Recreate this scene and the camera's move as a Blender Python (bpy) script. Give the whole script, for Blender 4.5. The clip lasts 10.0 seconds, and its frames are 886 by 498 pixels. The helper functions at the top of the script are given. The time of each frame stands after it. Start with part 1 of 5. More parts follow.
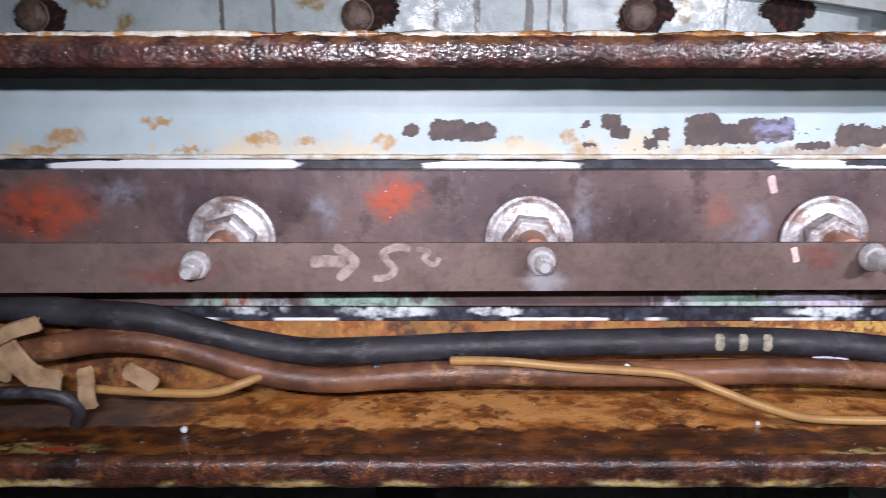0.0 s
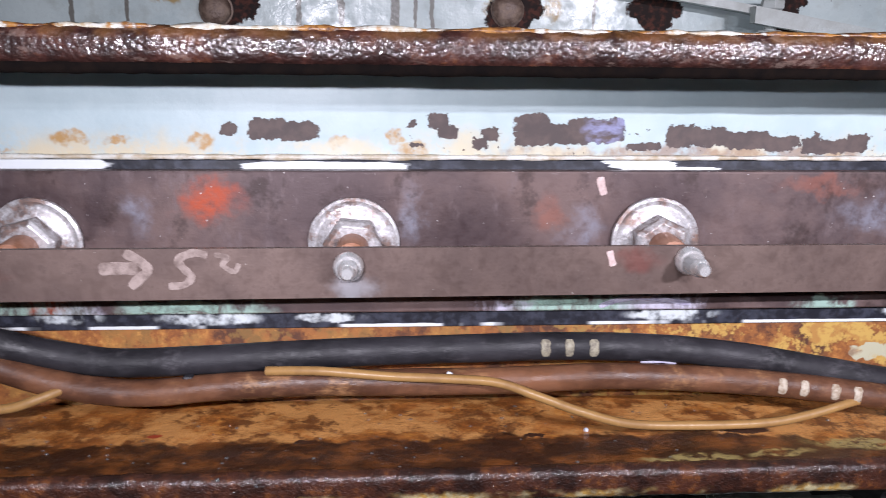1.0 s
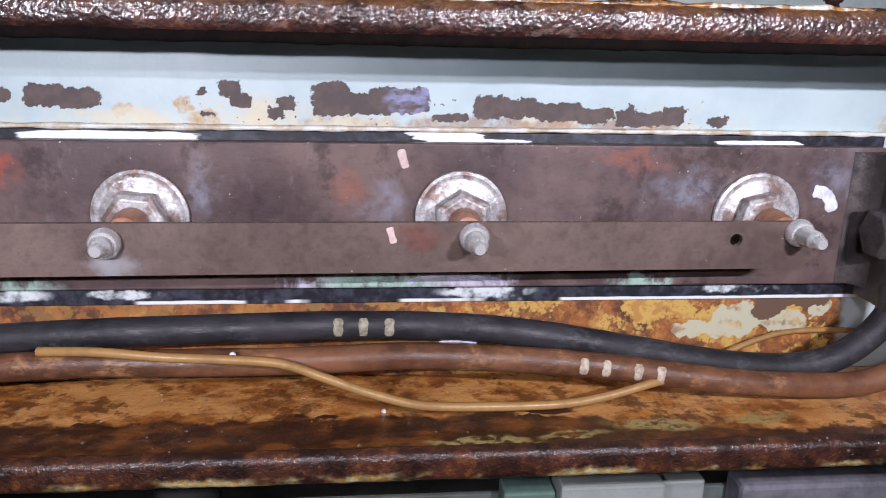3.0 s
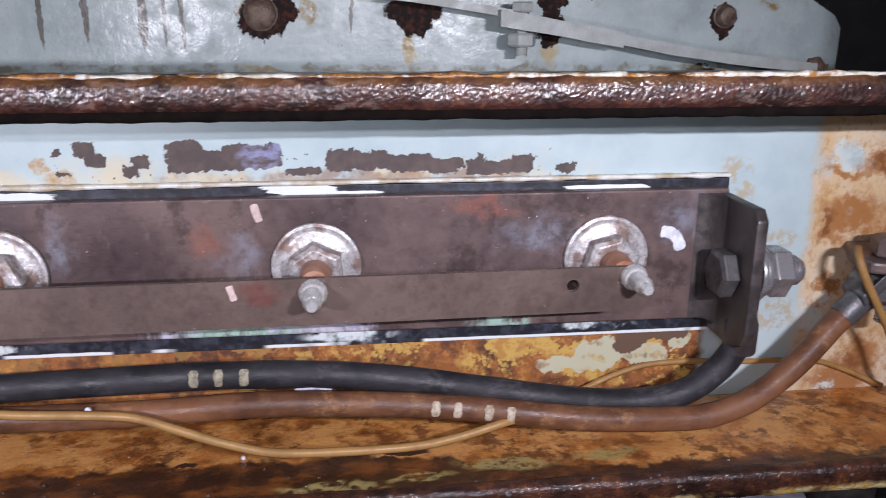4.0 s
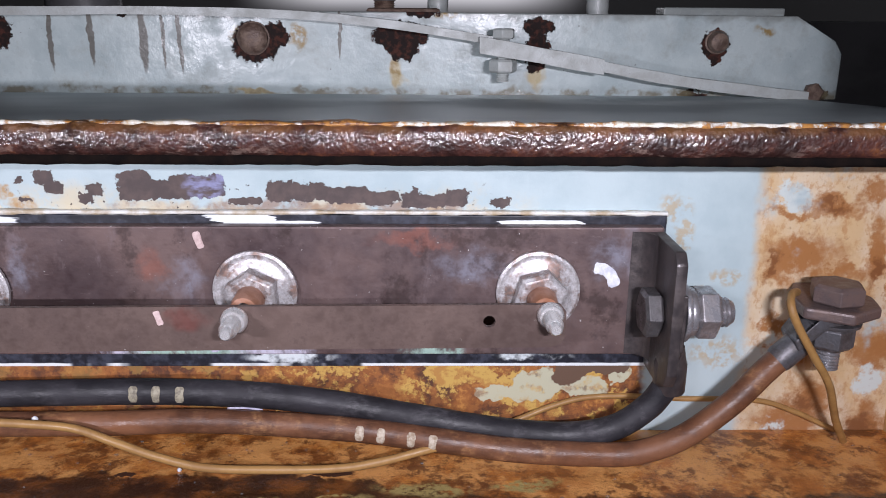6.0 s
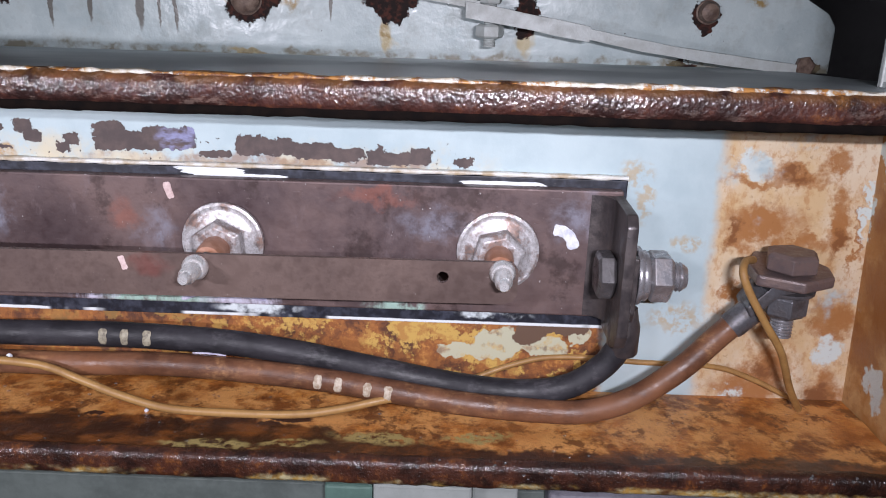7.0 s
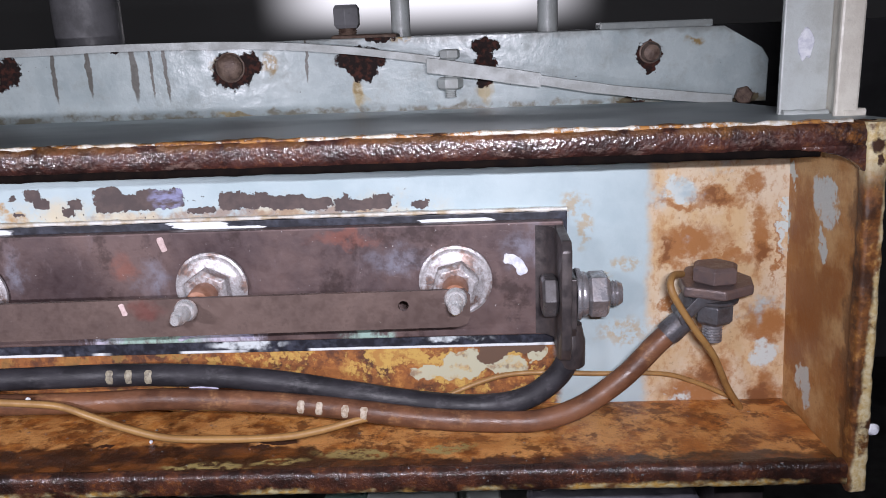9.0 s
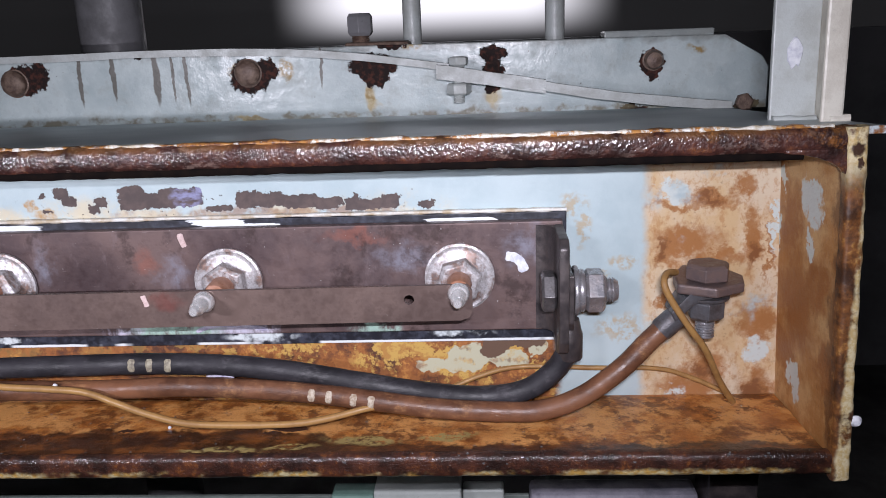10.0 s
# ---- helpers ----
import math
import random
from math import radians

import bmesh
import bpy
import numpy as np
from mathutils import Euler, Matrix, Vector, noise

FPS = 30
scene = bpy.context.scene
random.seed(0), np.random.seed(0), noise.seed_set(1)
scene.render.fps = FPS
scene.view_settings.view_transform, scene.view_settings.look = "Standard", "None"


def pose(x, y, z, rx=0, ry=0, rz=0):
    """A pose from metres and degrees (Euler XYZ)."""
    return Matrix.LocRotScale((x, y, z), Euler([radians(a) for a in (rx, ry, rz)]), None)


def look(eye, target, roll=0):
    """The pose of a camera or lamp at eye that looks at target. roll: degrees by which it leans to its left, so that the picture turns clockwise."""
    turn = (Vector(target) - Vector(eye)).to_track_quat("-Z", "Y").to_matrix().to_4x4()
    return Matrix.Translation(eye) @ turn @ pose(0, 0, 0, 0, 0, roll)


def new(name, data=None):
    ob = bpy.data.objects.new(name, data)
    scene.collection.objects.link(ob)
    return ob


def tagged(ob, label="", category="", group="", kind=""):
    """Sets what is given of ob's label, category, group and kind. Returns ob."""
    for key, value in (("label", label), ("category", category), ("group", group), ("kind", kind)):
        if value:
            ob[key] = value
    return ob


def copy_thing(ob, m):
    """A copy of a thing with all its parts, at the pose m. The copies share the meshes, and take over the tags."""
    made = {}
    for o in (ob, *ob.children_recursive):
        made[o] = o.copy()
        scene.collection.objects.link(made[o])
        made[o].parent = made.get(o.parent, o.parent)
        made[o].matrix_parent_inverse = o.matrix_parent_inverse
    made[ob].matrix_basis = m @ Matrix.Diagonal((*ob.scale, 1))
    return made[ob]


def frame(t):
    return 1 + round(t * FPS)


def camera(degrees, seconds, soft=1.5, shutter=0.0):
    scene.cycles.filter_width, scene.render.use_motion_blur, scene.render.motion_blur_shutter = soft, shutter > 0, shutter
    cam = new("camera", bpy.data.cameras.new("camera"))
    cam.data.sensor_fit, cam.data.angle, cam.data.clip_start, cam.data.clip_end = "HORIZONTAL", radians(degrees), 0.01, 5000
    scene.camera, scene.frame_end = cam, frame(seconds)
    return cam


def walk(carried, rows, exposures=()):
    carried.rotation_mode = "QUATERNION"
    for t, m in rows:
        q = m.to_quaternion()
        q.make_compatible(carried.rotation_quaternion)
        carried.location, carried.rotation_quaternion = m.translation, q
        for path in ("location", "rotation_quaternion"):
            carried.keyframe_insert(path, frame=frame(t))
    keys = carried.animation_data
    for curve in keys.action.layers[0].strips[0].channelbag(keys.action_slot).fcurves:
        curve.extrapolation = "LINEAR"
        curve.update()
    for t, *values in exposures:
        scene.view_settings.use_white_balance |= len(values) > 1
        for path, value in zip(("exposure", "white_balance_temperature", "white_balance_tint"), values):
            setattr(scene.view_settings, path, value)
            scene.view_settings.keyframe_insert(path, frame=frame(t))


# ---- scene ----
cam = camera(58.0, 10.0, soft=0.9, shutter=0.35)
METRES, EYE, TILT, LEAN, TURN = 0.44, 1.14, -14.0, 0.0, 0.0
ROWS = [
    (0.0, 0.0, 0.0, 0.0, 0.0, 0.0, -0.0),
    (0.5, 0.0645, 0.0247, 0.0046, -2.84, -0.02, 0.36),
    (1.0, 0.1407, 0.0312, 0.0071, -3.76, -0.19, 0.27),
    (1.5, 0.2085, 0.0361, 0.0045, -4.28, -1.09, -1.04),
    (2.0, 0.2705, 0.0641, -0.0021, -5.68, -2.7, -0.73),
    (3.5, 0.3913, 0.0332, 0.0399, -5.98, -2.51, 0.51),
    (4.0, 0.4821, 0.0077, 0.0703, -6.67, -2.64, 1.37),
    (4.5, 0.5303, -0.0094, 0.0818, -6.64, -2.41, 1.45),
    (5.0, 0.5495, -0.0221, 0.0843, -5.86, -2.64, 1.57),
    (6.5, 0.7027, -0.0361, 0.1156, 0.61, -2.97, -1.33),
    (7.0, 0.7314, -0.0546, 0.0924, 1.04, -4.63, -1.88),
    (7.5, 0.7423, -0.0938, 0.0776, 1.58, -3.37, -1.75),
    (8.0, 0.7574, -0.1126, 0.0909, 1.21, -1.87, -0.79),
    (8.5, 0.7807, -0.1457, 0.0921, 1.88, -1.52, 0.62),
    (9.0, 0.807, -0.1744, 0.091, 1.98, -1.79, 1.74),
    (9.5, 0.8189, -0.2029, 0.0814, 2.68, -1.6, 1.27),
    (10.0, 0.8242, -0.2285, 0.0807, 3.11, -1.35, 1.32),
]
walk(cam, [(t, pose(0, 0, EYE, TILT, LEAN, TURN) @ pose(METRES * x, METRES * y, METRES * z, 90 + pitch, roll, yaw)) for t, x, y, z, yaw, pitch, roll in ROWS],
     [(0.0, 0.20), (2.0, 0.10), (4.5, -0.20), (7.0, -0.05), (10.0, -0.08)])

# ---- world and light ----
world = bpy.data.worlds.new("world")
scene.world = world
world.use_nodes = True
world.node_tree.nodes["Background"].inputs[0].default_value = (0.75, 0.85, 1.0, 1)
world.node_tree.nodes["Background"].inputs[1].default_value = 0.02

# the hand torch just above the lens, at three stretches of its way along the work
for spot, long, watts in (((-0.030, -0.004, 1.162), 0.06, 0.73), ((0.215, -0.010, 1.190), 0.06, 0.28), ((0.382, -0.062, 1.213), 0.05, 1.04)):
    lamp = bpy.data.lights.new("work_torch", "AREA")
    lamp.shape, lamp.size, lamp.size_y, lamp.energy, lamp.color = "RECTANGLE", long, 0.005, watts, (0.935, 0.905, 1.03)
    lamp.spread = radians(112)
    torch = new("work_torch", lamp)
    torch.matrix_world = look(spot, (spot[0], 0.41, spot[2] - 0.160))


# ---- node helpers ----
class Graph:
    """A small writer of node materials."""

    def __init__(self, name):
        self.mat = bpy.data.materials.new(name)
        self.mat.use_nodes = True
        self.nt = self.mat.node_tree
        self.bsdf = self.nt.nodes["Principled BSDF"]
        self.geo = self.nt.nodes.new("ShaderNodeNewGeometry").outputs["Position"]
        self.obj = self.nt.nodes.new("ShaderNodeTexCoord").outputs["Object"]

    def put(self, socket, value):
        if isinstance(value, (int, float)):
            socket.default_value = value
        elif isinstance(value, tuple):
            socket.default_value = value if socket.type != "RGBA" or len(value) == 4 else (*value, 1)
        else:
            self.nt.links.new(value, socket)

    def math(self, op, a, b=0.0, clamp=False):
        n = self.nt.nodes.new("ShaderNodeMath")
        n.operation, n.use_clamp = op, clamp
        self.put(n.inputs[0], a), self.put(n.inputs[1], b)
        return n.outputs[0]

    def vec(self, op, a, b=(0, 0, 0)):
        n = self.nt.nodes.new("ShaderNodeVectorMath")
        n.operation = op
        self.put(n.inputs[0], a), self.put(n.inputs[1], b)
        return n.outputs["Value"] if op in ("LENGTH", "DOT_PRODUCT") else n.outputs["Vector"]

    def noise(self, scale, detail=4.0, rough=0.6, vector=None, colour=False, stretch=None):
        n = self.nt.nodes.new("ShaderNodeTexNoise")
        v = vector or self.geo
        if stretch:
            v = self.vec("MULTIPLY", v, stretch)
        self.put(n.inputs["Vector"], v)
        n.inputs["Scale"].default_value, n.inputs["Detail"].default_value, n.inputs["Roughness"].default_value = scale, detail, rough
        return n.outputs["Color"] if colour else n.outputs["Fac"]

    def step(self, value, lo, hi, a=0.0, b=1.0):
        n = self.nt.nodes.new("ShaderNodeMapRange")
        n.interpolation_type = "SMOOTHSTEP"
        self.put(n.inputs[0], value)
        for k, v in zip((1, 2, 3, 4), (lo, hi, a, b)):
            n.inputs[k].default_value = v
        return n.outputs[0]

    def mix(self, fac, a, b):
        n = self.nt.nodes.new("ShaderNodeMix")
        n.data_type = "RGBA"
        self.put(n.inputs[0], fac), self.put(n.inputs[6], a), self.put(n.inputs[7], b)
        return n.outputs[2]

    def blend(self, fac, a, b):
        n = self.nt.nodes.new("ShaderNodeMix")
        self.put(n.inputs[0], fac), self.put(n.inputs[2], a), self.put(n.inputs[3], b)
        return n.outputs[0]

    def axis(self, which, vector=None):
        n = self.nt.nodes.new("ShaderNodeSeparateXYZ")
        self.put(n.inputs[0], vector or self.geo)
        return n.outputs[which]

    def warped(self, scale, amount, detail=3.0):
        shift = self.vec("MULTIPLY", self.vec("SUBTRACT", self.noise(scale, detail, 0.65, colour=True), (0.5, 0.5, 0.5)), (amount, amount, amount))
        return self.vec("ADD", self.geo, shift)

    def spots(self, vector, ellipses, lo=0.0, hi=0.12, flat=1):
        """A mask of ellipses (x, z, rx, rz) on an upright face; flat=2 for (x, y, rx, ry) on a level one, 3 for (y, z, ry, rz) on an end wall."""
        best = None
        for u, v, ru, rv in ellipses:
            c, s = {1: ((u, 0, v), (1 / ru, 0, 1 / rv)), 2: ((u, v, 0), (1 / ru, 1 / rv, 0)), 3: ((0, u, v), (0, 1 / ru, 1 / rv))}[flat]
            d = self.vec("LENGTH", self.vec("MULTIPLY", self.vec("SUBTRACT", vector, c), s))
            best = d if best is None else self.math("MINIMUM", best, d)
        return self.step(self.math("SUBTRACT", 1.0, best), lo, hi)

    def boxes(self, vector, rects, lo=0.0, hi=0.15):
        """A mask of squarish patches (x0, x1, z0, z1) on an upright face."""
        best = None
        for x0, x1, z0, z1 in rects:
            d = self.vec("MULTIPLY", self.vec("SUBTRACT", vector, ((x0 + x1) / 2, 0, (z0 + z1) / 2)), (2 / (x1 - x0), 0, 2 / (z1 - z0)))
            d = self.vec("LENGTH", self.vec("MULTIPLY", d, d))
            best = d if best is None else self.math("MINIMUM", best, d)
        return self.step(self.math("SUBTRACT", 1.0, best), lo, hi)

    def done(self, colour, rough=0.5, metal=0.0, bumps=(), spec=0.5, coat=0.0):
        self.put(self.bsdf.inputs["Base Color"], colour)
        self.put(self.bsdf.inputs["Roughness"], rough)
        self.put(self.bsdf.inputs["Metallic"], metal)
        self.bsdf.inputs["Specular IOR Level"].default_value = spec
        last = None
        for height, metres, strength in bumps:
            n = self.nt.nodes.new("ShaderNodeBump")
            n.inputs["Strength"].default_value, n.inputs["Distance"].default_value = strength, metres
            self.put(n.inputs["Height"], height)
            if last:
                self.nt.links.new(last, n.inputs["Normal"])
            last = n.outputs["Normal"]
        if last:
            self.nt.links.new(last, self.bsdf.inputs["Normal"])
            self.nt.links.new(last, self.bsdf.inputs["Coat Normal"])
        if coat:
            self.put(self.bsdf.inputs["Coat Weight"], coat)
            self.bsdf.inputs["Coat Roughness"].default_value, self.bsdf.inputs["Coat IOR"].default_value = 0.17, 1.5
        return self.mat


def plain(name, colour, rough=0.5, metal=0.0, second=None, scale=120.0, bump=0.0002, fine=900.0, local=False):
    """Two tones of one colour, broken up at two sizes, with fine relief."""
    g = Graph(name)
    v = g.obj if local else None
    second = second or tuple(c * 0.6 for c in colour)
    n1, n2 = g.noise(scale, 5, 0.65, v), g.noise(fine, 3, 0.6, v)
    c = g.mix(g.step(n1, 0.35, 0.68), colour, second)
    c = g.mix(g.step(n2, 0.62, 0.8, 0, 0.5), c, tuple(x * 0.5 for x in colour))
    return g.done(c, g.step(n1, 0.3, 0.7, max(rough - 0.12, 0.05), min(rough + 0.15, 1)), metal, ((n2, bump, 0.5),))


def rusts(g, a=(0.030, 0.012, 0.008), b=(0.13, 0.045, 0.016), c=(0.42, 0.17, 0.035)):
    """Rust in three tones."""
    n1, n2 = g.noise(55, 6, 0.7), g.noise(260, 5, 0.7)
    r = g.mix(g.step(n1, 0.38, 0.62), a, b)
    r = g.mix(g.step(g.math("ADD", g.math("MULTIPLY", n1, 0.5), g.math("MULTIPLY", n2, 0.5)), 0.52, 0.66), r, c)
    return r, n1, n2


# ---- materials ----
def panel_paint():
    """Pale blue-green paint with chips, rust along the insulation and a rusted end."""
    g = Graph("chipped_panel_paint")
    w = g.warped(120, 0.012, 2.0)
    x, z = g.axis(0, w), g.axis(2, w)
    r, n1, n2 = rusts(g, (0.085, 0.032, 0.017), (0.27, 0.095, 0.025), (0.52, 0.24, 0.06))
    paint = g.mix(g.step(g.noise(30, 5), 0.35, 0.7), (0.47, 0.575, 0.60), (0.40, 0.505, 0.535))
    # cream and ochre bleeding along the top of the insulation
    low = g.step(z, 1.104, 1.088)
    ochre = g.math("MULTIPLY", low, g.step(g.noise(38, 5, 0.7), 0.44, 0.60))
    left = g.step(x, 0.36, 0.30)
    ochre = g.math("MULTIPLY", ochre, left)
    c = g.mix(g.math("MULTIPLY", ochre, 0.75), paint, (0.62, 0.50, 0.30))
    tan = g.spots(w, [(-0.193, 1.0965, 0.012, 0.006), (-0.205, 1.0905, 0.014, 0.003), (-0.146, 1.1045, 0.010, 0.0025), (-0.092, 1.0955, 0.011, 0.0045), (-0.069, 1.0945, 0.007, 0.003), (-0.130, 1.0895, 0.014, 0.002),
                      (0.073, 1.091, 0.009, 0.006), (-0.030, 1.0945, 0.008, 0.004), (0.064, 1.0965, 0.004, 0.004), (0.036, 1.093, 0.006, 0.004)], 0, 0.45)
    c = g.mix(g.math("MULTIPLY", tan, g.step(g.noise(180, 4), 0.3, 0.6, 0.2, 0.95)), c, (0.42, 0.24, 0.08))
    band = g.math("MULTIPLY", g.step(z, 1.0935, 1.0905), g.math("MULTIPLY", g.step(x, 0.110, 0.125), g.step(x, 0.315, 0.300)))
    band = g.math("MULTIPLY", band, g.step(g.noise(70, 5, 0.7), 0.34, 0.56))
    c = g.mix(g.math("MULTIPLY", band, 0.75), c, (0.27, 0.16, 0.10))
    cream = g.math("MULTIPLY", g.spots(w, [(0.095, 1.0930, 0.045, 0.012), (0.035, 1.0905, 0.04, 0.006), (0.150, 1.089, 0.05, 0.006)], 0, 0.7), g.step(g.noise(55, 5, 0.7), 0.34, 0.56))
    c = g.mix(g.math("MULTIPLY", cream, 0.8), c, (0.60, 0.55, 0.41))
    # dark bare patches where the paint has flaked away
    flake = g.vec("ADD", g.warped(330, 0.0055, 3.0), g.vec("MULTIPLY", g.vec("SUBTRACT", g.noise(95, 2, 0.5, colour=True), (0.5, 0.5, 0.5)), (0.005, 0.005, 0.005)))
    chips = g.boxes(flake, [(-0.008, 0.012, 1.0950, 1.1055), (0.004, 0.028, 1.0945, 1.1040), (-0.020, -0.013, 1.0965, 1.1035), (0.0705, 0.0755, 1.1005, 1.1045), (0.0715, 0.0780, 1.0920, 1.0945),
                            (0.0805, 0.0915, 1.1010, 1.1085), (0.0850, 0.0960, 1.0960, 1.1035), (0.1025, 0.1100, 1.0905, 1.0960), (0.1075, 0.1165, 1.0950, 1.1015), (0.1235, 0.1420, 1.0985, 1.1085),
                            (0.1270, 0.1590, 1.0925, 1.1040), (0.1240, 0.1300, 1.0920, 1.1000), (0.1480, 0.1800, 1.0930, 1.1065), (0.1720, 0.1795, 1.0990, 1.1080),
                            (0.1810, 0.1990, 1.0895, 1.0940), (0.2015, 0.2160, 1.0915, 1.1035), (0.2120, 0.2340, 1.0920, 1.1020), (0.2300, 0.2560, 1.0910, 1.1008), (0.2500, 0.2700, 1.0900, 1.0975),
                            (0.2640, 0.2720, 1.0920, 1.0985), (0.2720, 0.2860, 1.0892, 1.0975), (0.2780, 0.2815, 1.0940, 1.1000), (0.2840, 0.2985, 1.0890, 1.0965), (0.2955, 0.3075, 1.0892, 1.0985),
                            (0.3185, 0.3300, 1.0890, 1.0940)])
    flecks = g.math("MULTIPLY", g.step(g.noise(340, 3, 0.6), 0.66, 0.69), g.math("MULTIPLY", g.step(z, 1.104, 1.100), g.math("MULTIPLY", g.step(x, 0.05, 0.08), g.step(x, 0.33, 0.30))))
    chips = g.math("MAXIMUM", chips, flecks)
    bare = g.mix(g.step(g.noise(130, 4), 0.35, 0.7), (0.068, 0.049, 0.047), (0.105, 0.074, 0.066))
    violet = g.spots(w, [(0.169, 1.0995, 0.013, 0.009), (0.177, 1.105, 0.005, 0.004)], 0.0, 0.5)
    bare = g.mix(g.math("MULTIPLY", violet, g.step(g.noise(95, 4, 0.6, None, False, (0.6, 1, 1.3)), 0.36, 0.54, 0.0, 1.0)), bare, (0.25, 0.26, 0.43))
    c = g.mix(chips, c, bare)
    # below the bar: rust with islands of ochre and old paint
    below = g.step(z, 1.0035, 0.9995)
    islands = g.step(g.noise(48, 5, 0.7), 0.50, 0.56)
    islands = g.math("MULTIPLY", islands, g.step(g.axis(0, g.warped(20, 0.1)), 0.10, 0.26, 0.25, 1.0))
    lower = g.mix(islands, r, (0.52, 0.33, 0.085))
    lower = g.mix(g.math("MULTIPLY", g.step(g.noise(150, 5), 0.5, 0.6), 0.6), lower, (0.34, 0.13, 0.035))
    old = g.spots(w, [(0.347, 0.985, 0.016, 0.011), (0.375, 0.984, 0.016, 0.006), (0.395, 0.993, 0.007, 0.007), (0.325, 0.980, 0.012, 0.005)], 0.0, 0.1)
    lower = g.mix(g.math("MULTIPLY", old, g.step(g.noise(110, 4), 0.35, 0.5, 0.35, 1.0)), lower, (0.47, 0.46, 0.33))
    darkp = g.spots(w, [(0.366, 0.993, 0.010, 0.009), (0.385, 0.996, 0.018, 0.004)], 0, 0.1)
    lower = g.mix(darkp, lower, (0.12, 0.07, 0.045))
    lower = g.mix(g.step(x, 0.405, 0.412), lower, paint)
    c = g.mix(below, c, lower)
    # the rusted end beside the earth terminal
    endx = g.step(g.axis(0, g.warped(60, 0.010)), 0.460, 0.468)
    v = g.vec("ADD", g.warped(70, 0.034, 5), g.vec("MULTIPLY", g.vec("SUBTRACT", g.noise(300, 3, 0.6, colour=True), (0.5, 0.5, 0.5)), (0.009, 0.009, 0.009)))
    rust_end = g.mix(g.step(g.noise(26, 5, 0.65), 0.38, 0.64), (0.66, 0.56, 0.42), (0.60, 0.43, 0.24))
    rust_end = g.mix(g.step(g.noise(75, 5, 0.7, None, False, (1.3, 1, 0.7)), 0.54, 0.70, 0, 0.6), rust_end, (0.46, 0.23, 0.08))
    rust_end = g.mix(g.step(g.noise(170, 5, 0.75, None, False, (1.2, 1, 0.8)), 0.50, 0.64, 0, 0.55), rust_end, (0.44, 0.20, 0.065))
    stain = g.spots(v, [(0.494, 1.087, 0.0240, 0.0030), (0.506, 1.092, 0.0110, 0.0050), (0.490, 1.063, 0.0200, 0.0100), (0.478, 1.054, 0.0090, 0.0080), (0.530, 1.064, 0.0060, 0.0200), (0.525, 1.099, 0.0080, 0.0070), (0.543, 1.056, 0.0020, 0.0180), (0.496, 0.962, 0.0180, 0.0120), (0.507, 0.977, 0.0120, 0.0110), (0.538, 0.959, 0.0100, 0.0130), (0.537, 1.009, 0.0090, 0.0130), (0.479, 1.021, 0.0040, 0.0100), (0.514, 1.052, 0.0110, 0.0050)], -0.55, 0.35)
    rust_end = g.mix(g.math("MULTIPLY", stain, g.step(n1, 0.25, 0.55, 0.6, 1.0)), rust_end, (0.36, 0.16, 0.055))
    deep = g.spots(v, [(0.507, 1.090, 0.0080, 0.0040), (0.474, 1.056, 0.0040, 0.0090), (0.531, 1.054, 0.0040, 0.0100), (0.536, 0.957, 0.0080, 0.0080), (0.503, 0.974, 0.0080, 0.0070)], -0.3, 0.6)
    rust_end = g.mix(g.math("MULTIPLY", deep, 0.75), rust_end, (0.17, 0.06, 0.02))
    rust_end = g.mix(g.spots(v, [(0.481, 1.097, 0.0110, 0.0070), (0.539, 0.987, 0.0090, 0.0130), (0.545, 1.074, 0.0030, 0.0260), (0.485, 0.956, 0.0100, 0.0070), (0.469, 1.003, 0.0180, 0.0130)], 0, 0.5), rust_end, (0.58, 0.64, 0.62))
    rust_end = g.mix(g.step(n2, 0.60, 0.72, 0, 0.5), rust_end, (0.22, 0.09, 0.03))
    c = g.mix(g.math("MULTIPLY", endx, g.step(g.noise(24, 5), 0.30, 0.42)), c, rust_end)
    bleed = g.math("MULTIPLY", g.spots(w, [(0.418, 1.088, 0.010, 0.012), (0.425, 1.075, 0.006, 0.02), (0.43, 1.02, 0.012, 0.008), (0.45, 1.05, 0.012, 0.006), (0.437, 1.042, 0.008, 0.006), (0.45, 1.005, 0.02, 0.012)], 0, 0.6), g.step(g.noise(240, 4), 0.42, 0.6))
    c = g.mix(g.math("MULTIPLY", bleed, 0.6), c, (0.45, 0.30, 0.12))
    rough = g.blend(g.math("MAXIMUM", chips, below), 0.42, 0.62)
    height = g.math("SUBTRACT", g.math("MULTIPLY", g.noise(140, 5), 0.4), chips)
    return g.done(c, rough, 0.0, ((height, 0.0003, 0.6), (n2, 0.0003, 0.4)))


